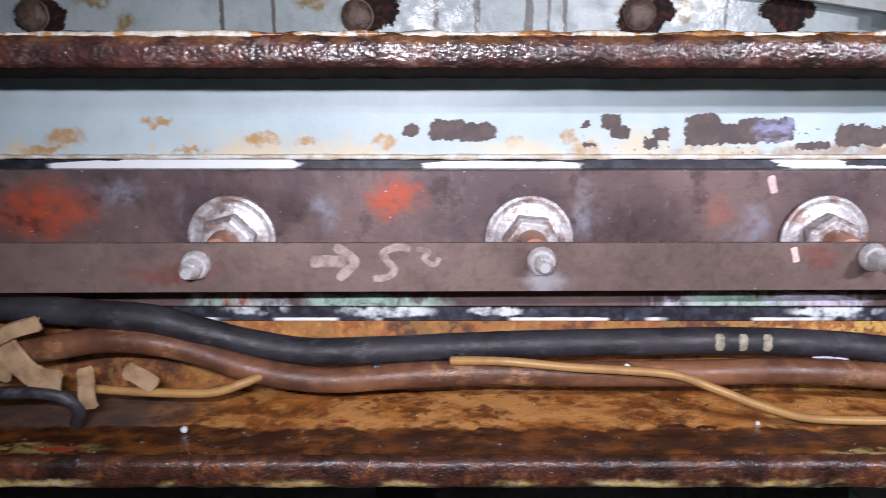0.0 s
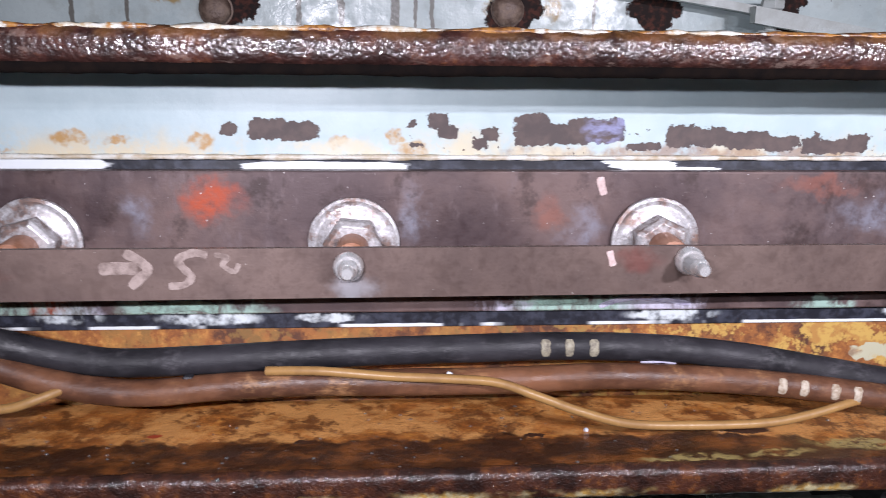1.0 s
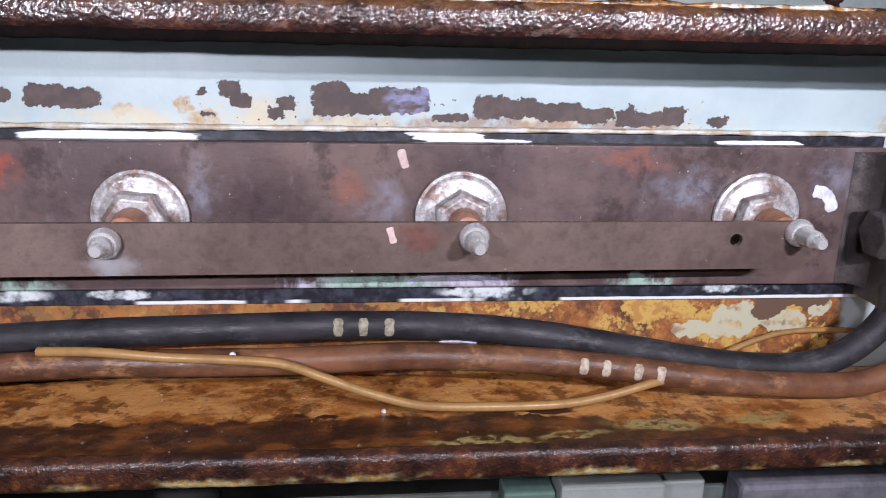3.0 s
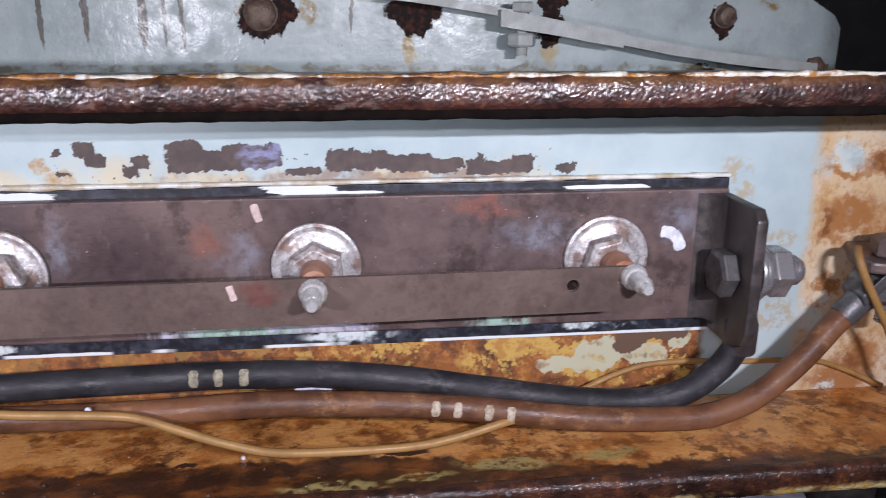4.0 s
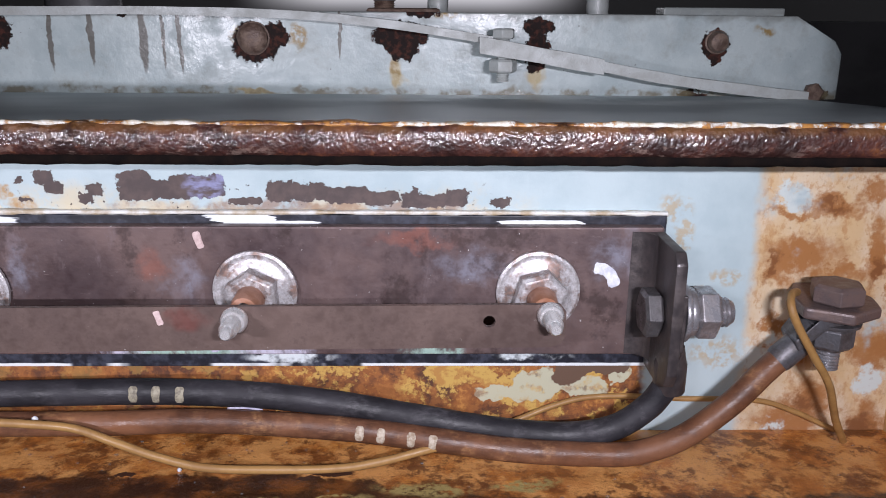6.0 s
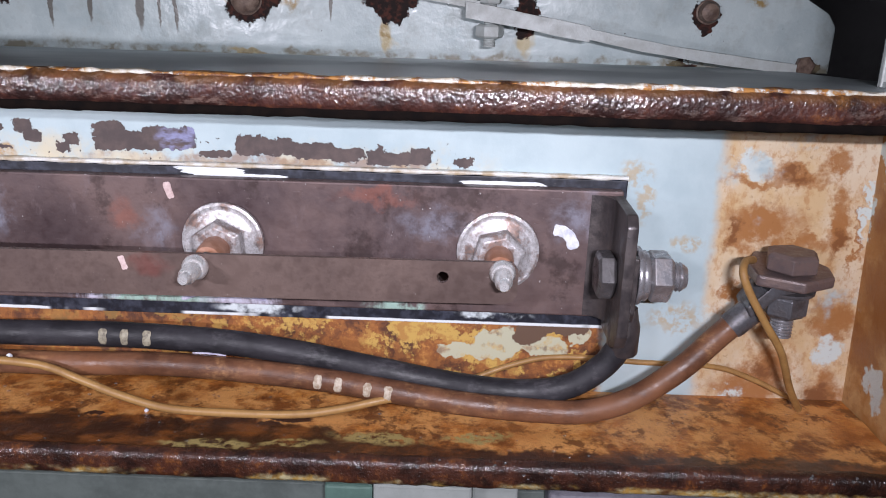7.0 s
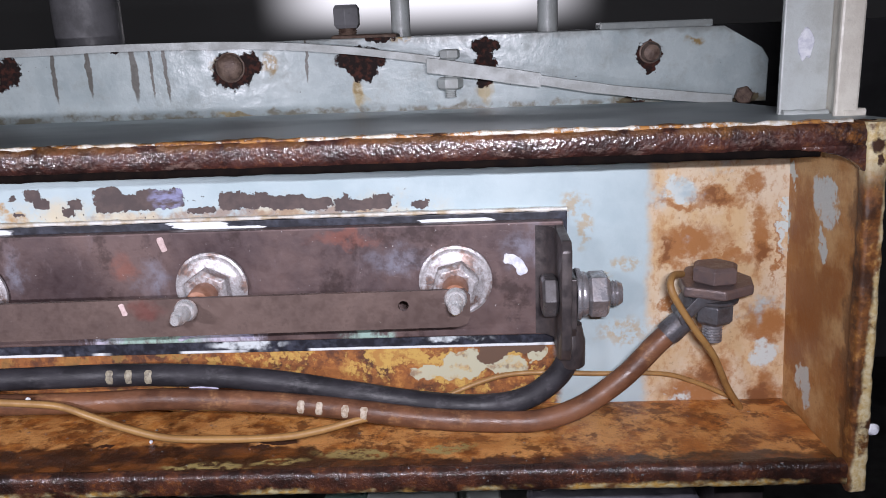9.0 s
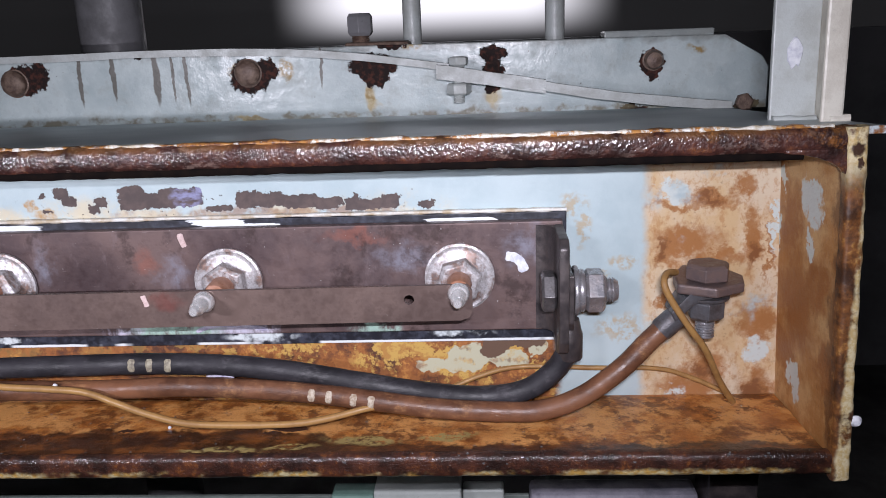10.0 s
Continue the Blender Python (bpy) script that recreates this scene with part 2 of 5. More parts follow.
def lip_rust():
    """Wet, coarsely pitted rust, dark red with tan scale, turning orange towards the corner."""
    g = Graph("rough_rust")
    r, n1, n2 = rusts(g, (0.019, 0.0070, 0.0058), (0.062, 0.0215, 0.0165), (0.120, 0.042, 0.019))
    pale = g.math("MULTIPLY", g.step(g.noise(300, 4, 0.7, None, False, (0.5, 1, 1)), 0.52, 0.64), g.step(g.noise(20, 3), 0.38, 0.58))
    c = g.mix(g.math("MULTIPLY", pale, 0.24), r, (0.40, 0.29, 0.24))
    warm = g.math("ADD", g.step(g.axis(0, g.warped(30, 0.08, 3)), 0.36, 0.52, -0.20, 0.05), g.noise(90, 6, 0.75))
    c = g.mix(g.step(warm, 0.54, 0.76, 0, 0.70), c, (0.30, 0.115, 0.025))
    top = g.math("MULTIPLY", g.step(g.axis(2, g.warped(140, 0.006)), 1.1405, 1.1445), g.step(g.noise(48, 4, 0.6), 0.40, 0.55))
    c = g.mix(g.math("MULTIPLY", top, 0.25), c, (0.34, 0.16, 0.045))
    wet = g.noise(520, 1.5, 0.4)
    return g.done(c, 0.55, 0.0, ((n2, 0.0003, 0.6), (wet, 0.0006, 1.0)), 0.3, g.step(g.noise(40, 4, 0.6), 0.25, 0.45, 0.2, 1.0))


def floor_rust():
    """Wet rusted tray: tan scale at the back, dark sodden rust towards the front edge."""
    g = Graph("wet_tray_rust")
    w = g.warped(42, 0.024, 3)
    r, n1, n2 = rusts(g, (0.17, 0.055, 0.013), (0.46, 0.165, 0.035), (0.62, 0.28, 0.060))
    scale = g.mix(g.step(g.noise(34, 6, 0.75), 0.44, 0.58), r, (0.62, 0.30, 0.095))
    scale = g.mix(g.step(g.noise(62, 5, 0.7), 0.53, 0.62, 0, 0.85), scale, (0.13, 0.042, 0.012))
    scale = g.mix(g.step(g.noise(20, 4, 0.6), 0.52, 0.64, 0, 0.6), scale, (0.40, 0.135, 0.03))
    scale = g.mix(g.step(g.axis(0, g.warped(25, 0.06, 4)), -0.115, -0.150, 0, 0.85), scale, (0.075, 0.062, 0.062))
    damp = g.step(g.math("ADD", g.axis(1, g.warped(48, 0.030, 5)), g.step(g.axis(0, w), 0.20, 0.34, 0.0, 0.022)), 0.3650, 0.3600)
    deep = g.mix(g.step(g.noise(70, 5, 0.65, None, False, (0.8, 1, 1)), 0.42, 0.68), (0.032, 0.010, 0.004), (0.19, 0.062, 0.013))
    c = g.mix(damp, scale, deep)
    yellow = g.math("MULTIPLY", g.spots(w, [(0.285, 0.347, 0.030, 0.009), (0.20, 0.335, 0.03, 0.006), (0.335, 0.352, 0.022, 0.006), (0.24, 0.340, 0.020, 0.004), (-0.20, 0.34, 0.05, 0.008)], 0, 0.5, 2), g.step(g.noise(160, 4), 0.40, 0.55))
    c = g.mix(yellow, c, (0.36, 0.29, 0.11))
    c = g.mix(g.spots(w, [(-0.178, 0.340, 0.012, 0.005), (-0.05, 0.372, 0.006, 0.003)], 0, 0.4, 2), c, (0.36, 0.05, 0.02))
    pits = g.spots(g.warped(160, 0.008), [(0.235, 0.364, 0.014, 0.004), (0.225, 0.358, 0.008, 0.003), (0.13, 0.362, 0.006, 0.003), (0.02, 0.36, 0.006, 0.003)], 0, 0.2, 2)
    c = g.mix(pits, c, (0.05, 0.02, 0.012))
    return g.done(c, g.blend(damp, 0.5, 0.4), 0.0, ((n2, 0.0007, 0.7), (g.noise(420, 3), 0.0004, 0.7)), 0.4, g.blend(damp, 0.30, 0.9))


def edge_rust():
    """The tray's rolled front edge: dark, beaded with water, with old yellow paint along its foot."""
    g = Graph("beaded_edge_rust")
    r, n1, n2 = rusts(g, (0.014, 0.0055, 0.004), (0.062, 0.021, 0.012), (0.16, 0.055, 0.015))
    z = g.axis(2, g.warped(120, 0.006))
    foot = g.math("MULTIPLY", g.step(z, 0.9585, 0.9555), g.step(g.noise(42, 4, 0.6, None, False, (0.6, 1, 1)), 0.46, 0.60))
    c = g.mix(foot, r, g.mix(g.step(n2, 0.4, 0.6), (0.44, 0.27, 0.07), (0.48, 0.42, 0.24)))
    return g.done(c, 0.5, 0.0, ((n2, 0.0008, 0.7), (g.noise(700, 2), 0.0006, 0.9)), 0.25, 0.8)


def side_rust():
    """The end wall: rust over pale paint, in patches."""
    g = Graph("patched_side_rust")
    w = g.vec("ADD", g.warped(55, 0.045, 5), g.vec("MULTIPLY", g.vec("SUBTRACT", g.noise(280, 3, 0.6, colour=True), (0.5, 0.5, 0.5)), (0.006, 0.006, 0.006)))
    r, n1, n2 = rusts(g, (0.13, 0.045, 0.014), (0.32, 0.12, 0.03), (0.48, 0.23, 0.065))
    c = g.mix(g.step(g.noise(34, 5, 0.7), 0.36, 0.60), (0.56, 0.35, 0.16), (0.40, 0.185, 0.055))
    c = g.mix(g.math("MULTIPLY", g.spots(w, [(0.391, 1.077, 0.0180, 0.0220), (0.379, 1.032, 0.0270, 0.0300), (0.394, 0.997, 0.0180, 0.0150), (0.351, 1.053, 0.0180, 0.0200), (0.335, 1.005, 0.0140, 0.0160)], -0.3, 0.4, 3), g.step(n1, 0.25, 0.55, 0.6, 1.0)), c, (0.30, 0.115, 0.03))
    c = g.mix(g.step(n2, 0.56, 0.72, 0, 0.5), c, (0.20, 0.07, 0.02))
    c = g.mix(g.spots(w, [(0.364, 1.099, 0.0170, 0.0140), (0.408, 1.103, 0.0120, 0.0050), (0.417, 1.064, 0.0060, 0.0220), (0.416, 1.009, 0.0060, 0.0110), (0.382, 0.982, 0.0150, 0.0100), (0.362, 1.073, 0.0070, 0.0090)], 0, 0.3, 3), c, (0.58, 0.64, 0.63))
    c = g.mix(g.step(g.axis(1, w), 0.336, 0.326, 0, 0.8), c, (0.12, 0.042, 0.012))
    return g.done(c, 0.5, 0.0, ((n1, 0.0010, 0.5), (n2, 0.0008, 0.6)))


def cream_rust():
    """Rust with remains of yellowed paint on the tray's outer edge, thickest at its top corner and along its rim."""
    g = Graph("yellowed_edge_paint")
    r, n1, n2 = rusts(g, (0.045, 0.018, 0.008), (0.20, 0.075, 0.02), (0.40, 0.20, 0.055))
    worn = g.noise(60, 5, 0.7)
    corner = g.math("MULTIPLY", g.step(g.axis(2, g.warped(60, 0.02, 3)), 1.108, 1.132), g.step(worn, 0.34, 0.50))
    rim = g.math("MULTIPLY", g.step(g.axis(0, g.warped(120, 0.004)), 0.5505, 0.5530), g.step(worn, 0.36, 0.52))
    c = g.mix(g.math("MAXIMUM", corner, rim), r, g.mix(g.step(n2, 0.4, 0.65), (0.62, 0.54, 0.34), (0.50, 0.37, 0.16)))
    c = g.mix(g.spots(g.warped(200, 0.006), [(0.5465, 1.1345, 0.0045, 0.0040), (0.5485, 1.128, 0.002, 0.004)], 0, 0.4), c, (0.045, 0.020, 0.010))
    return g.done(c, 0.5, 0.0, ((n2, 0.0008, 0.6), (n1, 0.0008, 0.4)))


def bar_copper():
    """Tarnished copper bar, brown-violet, with red oxide and pale bleached stains."""
    g = Graph("tarnished_copper")
    w = g.warped(60, 0.03, 4)
    n1, n2, n3 = g.noise(22, 5), g.noise(130, 5, 0.7), g.noise(700, 3, 0.6, None, False, (0.25, 1, 1))
    c = g.mix(g.step(n1, 0.35, 0.65), (0.098, 0.068, 0.070), (0.165, 0.112, 0.104))
    c = g.mix(g.step(n2, 0.55, 0.72, 0, 0.6), c, (0.16, 0.115, 0.11))
    red = g.spots(w, [(-0.025, 1.067, 0.022, 0.013), (-0.205, 1.060, 0.040, 0.020), (-0.108, 1.012, 0.015, 0.01)], 0, 0.8)
    c = g.mix(g.math("MULTIPLY", red, g.step(n2, 0.3, 0.6, 0.3, 0.95)), c, (0.42, 0.075, 0.030))
    dark = g.spots(w, [(-0.080, 1.061, 0.013, 0.018), (-0.108, 1.060, 0.045, 0.026), (0.197, 1.062, 0.034, 0.026), (0.25, 1.02, 0.06, 0.014), (0.045, 1.060, 0.030, 0.022), (0.100, 1.050, 0.045, 0.030), (0.402, 1.04, 0.012, 0.04)], 0, 0.95)
    faint = g.spots(w, [(0.140, 1.060, 0.010, 0.012), (0.28, 1.074, 0.03, 0.006)], 0, 0.9)
    c = g.mix(g.math("MULTIPLY", faint, 0.35), c, (0.38, 0.11, 0.06))
    c = g.mix(g.math("MULTIPLY", dark, g.step(n1, 0.3, 0.6, 0.45, 0.85)), c, (0.034, 0.018, 0.022))
    blue = g.spots(w, [(-0.165, 1.068, 0.018, 0.012), (0.158, 1.052, 0.014, 0.02), (0.388, 1.066, 0.018, 0.018), (0.072, 1.058, 0.010, 0.020), (0.31, 1.060, 0.03, 0.012), (-0.06, 1.062, 0.012, 0.014)], 0, 0.95)
    c = g.mix(g.math("MULTIPLY", blue, g.step(n2, 0.35, 0.6, 0.15, 0.5)), c, (0.30, 0.33, 0.42))
    mott = g.noise(46, 5, 0.7, None, False, (1.6, 1, 0.7))
    c = g.mix(g.step(mott, 0.55, 0.70, 0, 0.55), c, (0.19, 0.145, 0.15))
    c = g.mix(g.step(g.noise(33, 5, 0.7), 0.54, 0.66, 0, 0.6), c, (0.032, 0.018, 0.016))
    # tiny pale dots painted in as wet glints
    c = g.mix(g.step(g.noise(430, 2, 0.5), 0.71, 0.75), c, (0.55, 0.52, 0.52))
    c = g.mix(g.step(g.noise(120, 5, 0.75, None, False, (0.3, 1, 1.4)), 0.62, 0.70, 0, 0.5), c, (0.26, 0.21, 0.21))
    # verdigris and pale bleach along the lower edge
    base = g.step(g.axis(2, w), 1.021, 1.013)
    green = g.math("MULTIPLY", base, g.spots(w, [(-0.035, 1.010, 0.045, 0.012), (0.155, 1.010, 0.04, 0.012), (-0.11, 1.010, 0.03, 0.012), (0.29, 1.009, 0.02, 0.008)], 0, 0.4))
    c = g.mix(g.math("MULTIPLY", green, g.step(mott, 0.36, 0.56)), c, (0.42, 0.60, 0.52))
    chalk = g.math("MULTIPLY", base, g.spots(w, [(0.205, 1.010, 0.030, 0.010), (-0.095, 1.008, 0.02, 0.01), (0.12, 1.010, 0.02, 0.006)], 0, 0.5))
    c = g.mix(g.math("MULTIPLY", chalk, g.step(mott, 0.38, 0.6)), c, (0.62, 0.60, 0.72))
    return g.done(c, g.step(n2, 0.35, 0.65, 0.38, 0.6), 0.35, ((n2, 0.0003, 0.5), (n3, 0.00008, 0.4)), 0.5)


def strip_copper():
    g = Graph("tarnished_strip")
    n1, n2, n3 = g.noise(26, 5), g.noise(160, 5, 0.7), g.noise(800, 3, 0.6, None, False, (0.2, 1, 1))
    c = g.mix(g.step(n1, 0.35, 0.65), (0.125, 0.086, 0.076), (0.185, 0.130, 0.112))
    c = g.mix(g.step(n2, 0.52, 0.7, 0, 0.6), c, (0.085, 0.055, 0.046))
    red = g.spots(g.warped(60, 0.02), [(0.172, 1.048, 0.014, 0.007), (-0.12, 1.045, 0.03, 0.006)], 0, 0.8)
    c = g.mix(g.math("MULTIPLY", red, 0.5), c, (0.20, 0.045, 0.035))
    c = g.mix(g.step(g.noise(430, 2, 0.5), 0.75, 0.79), c, (0.5, 0.45, 0.42))
    pale = g.spots(g.warped(90, 0.015), [(0.045, 1.038, 0.014, 0.008)], 0, 0.8)
    c = g.mix(g.math("MULTIPLY", pale, 0.6), c, (0.45, 0.46, 0.50))
    return g.done(c, g.step(n2, 0.35, 0.65, 0.36, 0.55), 0.4, ((n2, 0.0002, 0.4), (n3, 0.00006, 0.4)), 0.5)


def insulation_black():
    """Black insulating board with white brush marks along its edges."""
    g = Graph("black_insulating_board")
    w = g.warped(120, 0.007)
    brush = g.vec("ADD", g.geo, g.vec("MULTIPLY", g.vec("SUBTRACT", g.noise(110, 3, 0.6, colour=True, stretch=(0.5, 1, 2.2)), (0.5, 0.5, 0.5)), (0.020, 0.0, 0.0022)))
    top = g.boxes(brush, [(-0.206, -0.070, 1.0795, 1.0850), (-0.165, -0.075, 1.0810, 1.0865), (-0.0105, 0.0735, 1.0795, 1.0848), (0.1690, 0.2050, 1.0815, 1.0862), (0.1780, 0.2270, 1.0798, 1.0825),
                          (0.3230, 0.3680, 1.0805, 1.0832), (-0.34, -0.26, 1.080, 1.085)], 0.0, 0.12)
    foot = g.math("MULTIPLY", g.step(g.axis(2, g.warped(60, 0.0012)), 1.0008, 1.0002), g.step(g.noise(26, 3, 0.5, None, False, (1, 1, 0.05)), 0.44, 0.50))
    c = g.mix(g.step(g.noise(200, 4), 0.4, 0.7), (0.012, 0.013, 0.020), (0.045, 0.050, 0.070))
    c = g.mix(g.math("MAXIMUM", top, foot), c, (0.72, 0.76, 0.78))
    smear = g.spots(w, [(0.03, 1.004, 0.022, 0.003), (-0.03, 1.004, 0.03, 0.004), (-0.10, 1.006, 0.02, 0.005), (0.21, 1.004, 0.03, 0.004), (0.345, 1.005, 0.025, 0.003)], 0, 0.4)
    c = g.mix(g.math("MULTIPLY", smear, g.step(g.noise(90, 4), 0.4, 0.62)), c, (0.60, 0.66, 0.68))
    return g.done(c, 0.4, 0.0, ((g.noise(500, 3), 0.0003, 0.4),))


def plate_paint():
    """Pale paint of the upper plate with burnt rust round the bolts and brown runs."""
    g = Graph("stained_plate_paint")
    w = g.warped(60, 0.020, 2.5)
    c = g.mix(g.step(g.noise(24, 5), 0.35, 0.68), (0.56, 0.64, 0.64), (0.44, 0.52, 0.53))
    grime = g.math("MULTIPLY", g.step(g.noise(40, 6, 0.7), 0.50, 0.70), 0.38)
    c = g.mix(grime, c, (0.27, 0.29, 0.26))
    # top strip darkened: the rail's shade put into the paint
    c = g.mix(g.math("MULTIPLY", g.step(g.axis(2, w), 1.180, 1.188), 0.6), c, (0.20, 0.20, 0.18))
    c = g.mix(g.step(g.noise(210, 3, 0.6), 0.74, 0.78), c, (0.06, 0.05, 0.045))
    runs = None
    for cx, top, length, half in ((-0.005, 1.184, 0.034, 0.0022), (0.026, 1.184, 0.030, 0.0025), (0.066, 1.184, 0.034, 0.0038), (0.081, 1.182, 0.030, 0.0015), (0.094, 1.183, 0.034, 0.0020),
                                  (-0.13, 1.184, 0.03, 0.002), (-0.17, 1.184, 0.03, 0.002), (0.218, 1.182, 0.020, 0.0015)):
        m = g.spots(g.warped(90, 0.006), [(cx, top - length / 2, half * 1.1, length / 2 + 0.012)], 0, 0.3)
        runs = m if runs is None else g.math("MAXIMUM", runs, m)
    c = g.mix(g.math("MULTIPLY", runs, 0.85), c, (0.12, 0.10, 0.08))
    yellow = g.spots(w, [(0.262, 1.140, 0.008, 0.016), (0.372, 1.140, 0.010, 0.012), (0.15, 1.128, 0.02, 0.003)], 0, 0.6)
    c = g.mix(g.math("MULTIPLY", yellow, 0.7), c, (0.50, 0.36, 0.12))
    char = g.warped(150, 0.014, 3.0)
    burnt = g.spots(char, [(0.152, 1.164, 0.0195, 0.0165), (0.168, 1.169, 0.012, 0.011), (-0.058, 1.167, 0.020, 0.015), (-0.043, 1.171, 0.010, 0.014), (0.264, 1.170, 0.024, 0.011), (0.266, 1.161, 0.013, 0.011),
                           (0.282, 1.190, 0.016, 0.007), (0.372, 1.177, 0.013, 0.008), (0.371, 1.158, 0.011, 0.017), (0.511, 1.165, 0.0120, 0.0125), (0.513, 1.153, 0.0035, 0.005), (-0.31, 1.165, 0.022, 0.016),
                           (0.595, 1.125, 0.011, 0.007), (0.497, 1.1255, 0.014, 0.003), (0.052, 1.186, 0.006, 0.003)], 0.0, 0.12)
    tanned = g.spots(w, [(0.185, 1.169, 0.008, 0.010), (0.548, 1.1755, 0.013, 0.005), (0.262, 1.143, 0.006, 0.012), (0.135, 1.172, 0.006, 0.008), (-0.27, 1.176, 0.020, 0.008), (-0.245, 1.160, 0.010, 0.012), (-0.10, 1.176, 0.018, 0.006), (0.30, 1.186, 0.012, 0.004)], 0.0, 0.6)
    c = g.mix(g.math("MULTIPLY", tanned, g.step(g.noise(160, 4), 0.35, 0.6)), c, (0.34, 0.24, 0.10))
    c = g.mix(burnt, c, g.mix(g.step(g.noise(220, 5), 0.45, 0.65), (0.014, 0.007, 0.006), (0.070, 0.022, 0.014)))
    foot = g.math("MULTIPLY", g.step(g.axis(2, w), 1.131, 1.127), g.step(g.noise(70, 4), 0.4, 0.6))
    c = g.mix(g.math("MULTIPLY", foot, 0.8), c, (0.20, 0.17, 0.10))
    return g.done(c, g.blend(burnt, g.step(g.noise(80, 4), 0.4, 0.7, 0.22, 0.45), 0.85), 0.0, ((g.noise(130, 4), 0.0006, 0.6), (burnt, 0.0004, 0.4)), 0.4, g.math("MULTIPLY", g.spots(w, [(0.29, 1.150, 0.08, 0.03), (0.42, 1.165, 0.04, 0.02)], 0, 0.8), g.math("MULTIPLY", g.math("SUBTRACT", 1.0, burnt), g.step(g.noise(200, 3, 0.6), 0.58, 0.66, 0, 0.6))))


def ledge_paint():
    g = Graph("wet_ledge_paint")
    n = g.noise(9, 3, 0.5)
    c = g.mix(g.step(n, 0.35, 0.65), (0.54, 0.61, 0.63), (0.48, 0.545, 0.565))
    edge = g.math("MULTIPLY", g.step(g.axis(1, g.warped(80, 0.01)), 0.332, 0.326), 1.0)
    c = g.mix(g.math("MULTIPLY", edge, g.step(g.noise(120, 4), 0.4, 0.55)), c, (0.24, 0.10, 0.035))
    return g.done(c, g.step(n, 0.4, 0.6, 0.34, 0.46), 0.0, ((g.noise(60, 3), 0.0002, 0.4),), 0.4)


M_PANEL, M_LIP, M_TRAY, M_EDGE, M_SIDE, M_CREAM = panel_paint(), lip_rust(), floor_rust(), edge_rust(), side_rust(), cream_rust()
M_BAR, M_STRIP, M_BOARD, M_PLATE, M_LEDGE = bar_copper(), strip_copper(), insulation_black(), plate_paint(), ledge_paint()
def smeared_silver():
    """Silver paint brushed over rusty steel, each piece worn in its own way."""
    g = Graph("smeared_silver_paint")
    info = g.nt.nodes.new("ShaderNodeObjectInfo").outputs["Random"]
    v = g.vec("ADD", g.geo, g.vec("MULTIPLY", info, (0.3, 0.7, 0.5)))
    n1, n2 = g.noise(90, 5, 0.65, v), g.noise(420, 4, 0.7, v)
    c = g.mix(g.step(n2, 0.35, 0.65), (0.62, 0.61, 0.63), (0.36, 0.34, 0.34))
    worn = g.step(n1, 0.46, 0.60)
    c = g.mix(g.math("MULTIPLY", worn, 0.8), c, g.mix(g.step(n2, 0.4, 0.6), (0.10, 0.055, 0.04), (0.24, 0.13, 0.09)))
    return g.done(c, g.step(n2, 0.3, 0.7, 0.26, 0.5), 0.35, ((n1, 0.0010, 0.6), (n2, 0.0004, 0.6)))


def scuffed(name, dark, mid, pale, rough):
    """Old cable sheath: dull, handled, with dusty patches and rubbed scuffs along it."""
    g = Graph(name)
    n1, n2, n3 = g.noise(24, 5, 0.65), g.noise(110, 5, 0.7, None, False, (0.5, 1, 1)), g.noise(420, 4, 0.7, None, False, (0.35, 1, 1))
    c = g.mix(g.step(n1, 0.36, 0.64), dark, mid)
    c = g.mix(g.step(n2, 0.50, 0.68, 0, 0.55), c, mid)
    dust = g.math("MULTIPLY", g.step(g.noise(38, 5, 0.7), 0.52, 0.68), g.step(n3, 0.36, 0.62))
    c = g.mix(g.math("MULTIPLY", dust, 0.75), c, pale)
    c = g.mix(g.step(n3, 0.68, 0.76, 0, 0.6), c, tuple(x * 0.35 for x in dark))
    return g.done(c, g.step(n2, 0.3, 0.7, rough - 0.1, rough + 0.2), 0.0, ((n2, 0.0006, 0.5), (n3, 0.0004, 0.6)), 0.4)


def weld_line():
    """White paint over a lumpy weld, worn through to rust."""
    g = Graph("chipped_weld_paint")
    n1, n2 = g.noise(34, 4, 0.65, None, False, (1, 0.3, 0.3)), g.noise(300, 4, 0.7)
    worn = g.math("ADD", n1, g.math("MULTIPLY", g.math("SUBTRACT", n2, 0.5), 0.35))
    c = g.mix(g.step(n2, 0.35, 0.65), (0.60, 0.60, 0.56), (0.42, 0.36, 0.25))
    c = g.mix(g.step(worn, 0.485, 0.55), c, g.mix(g.step(n2, 0.4, 0.6), (0.10, 0.036, 0.018), (0.36, 0.17, 0.045)))
    return g.done(c, 0.35, 0.0, ((n2, 0.0006, 0.6),))


M_WELDLINE = weld_line()
M_SILVER = smeared_silver()
M_BRIGHT = plain("bright_zinc", (0.96, 0.96, 0.97), 0.22, 0.60, (0.66, 0.64, 0.63), 200, 0.0002, 900)
M_STEEL = plain("dull_bolt_steel", (0.36, 0.36, 0.385), 0.30, 0.55, (0.22, 0.20, 0.20), 150, 0.0002, 800)
M_HEAD = plain("greasy_bolt_steel", (0.12, 0.115, 0.12), 0.36, 0.4, (0.055, 0.050, 0.050), 150, 0.0002, 800)
M_DARK = plain("dark_greased_steel", (0.045, 0.039, 0.041), 0.40, 0.3, (0.085, 0.070, 0.068), 90, 0.0003, 700)
# near-black without gloss, the colour of the shade strip under the lip
M_LIPSHADE = plain("lip_shade_black", (0.004, 0.003, 0.003), 0.9, 0.0, (0.009, 0.006, 0.005), 120, 0.0004, 700)
M_LIPSHADE.node_tree.nodes["Principled BSDF"].inputs["Specular IOR Level"].default_value = 0.05
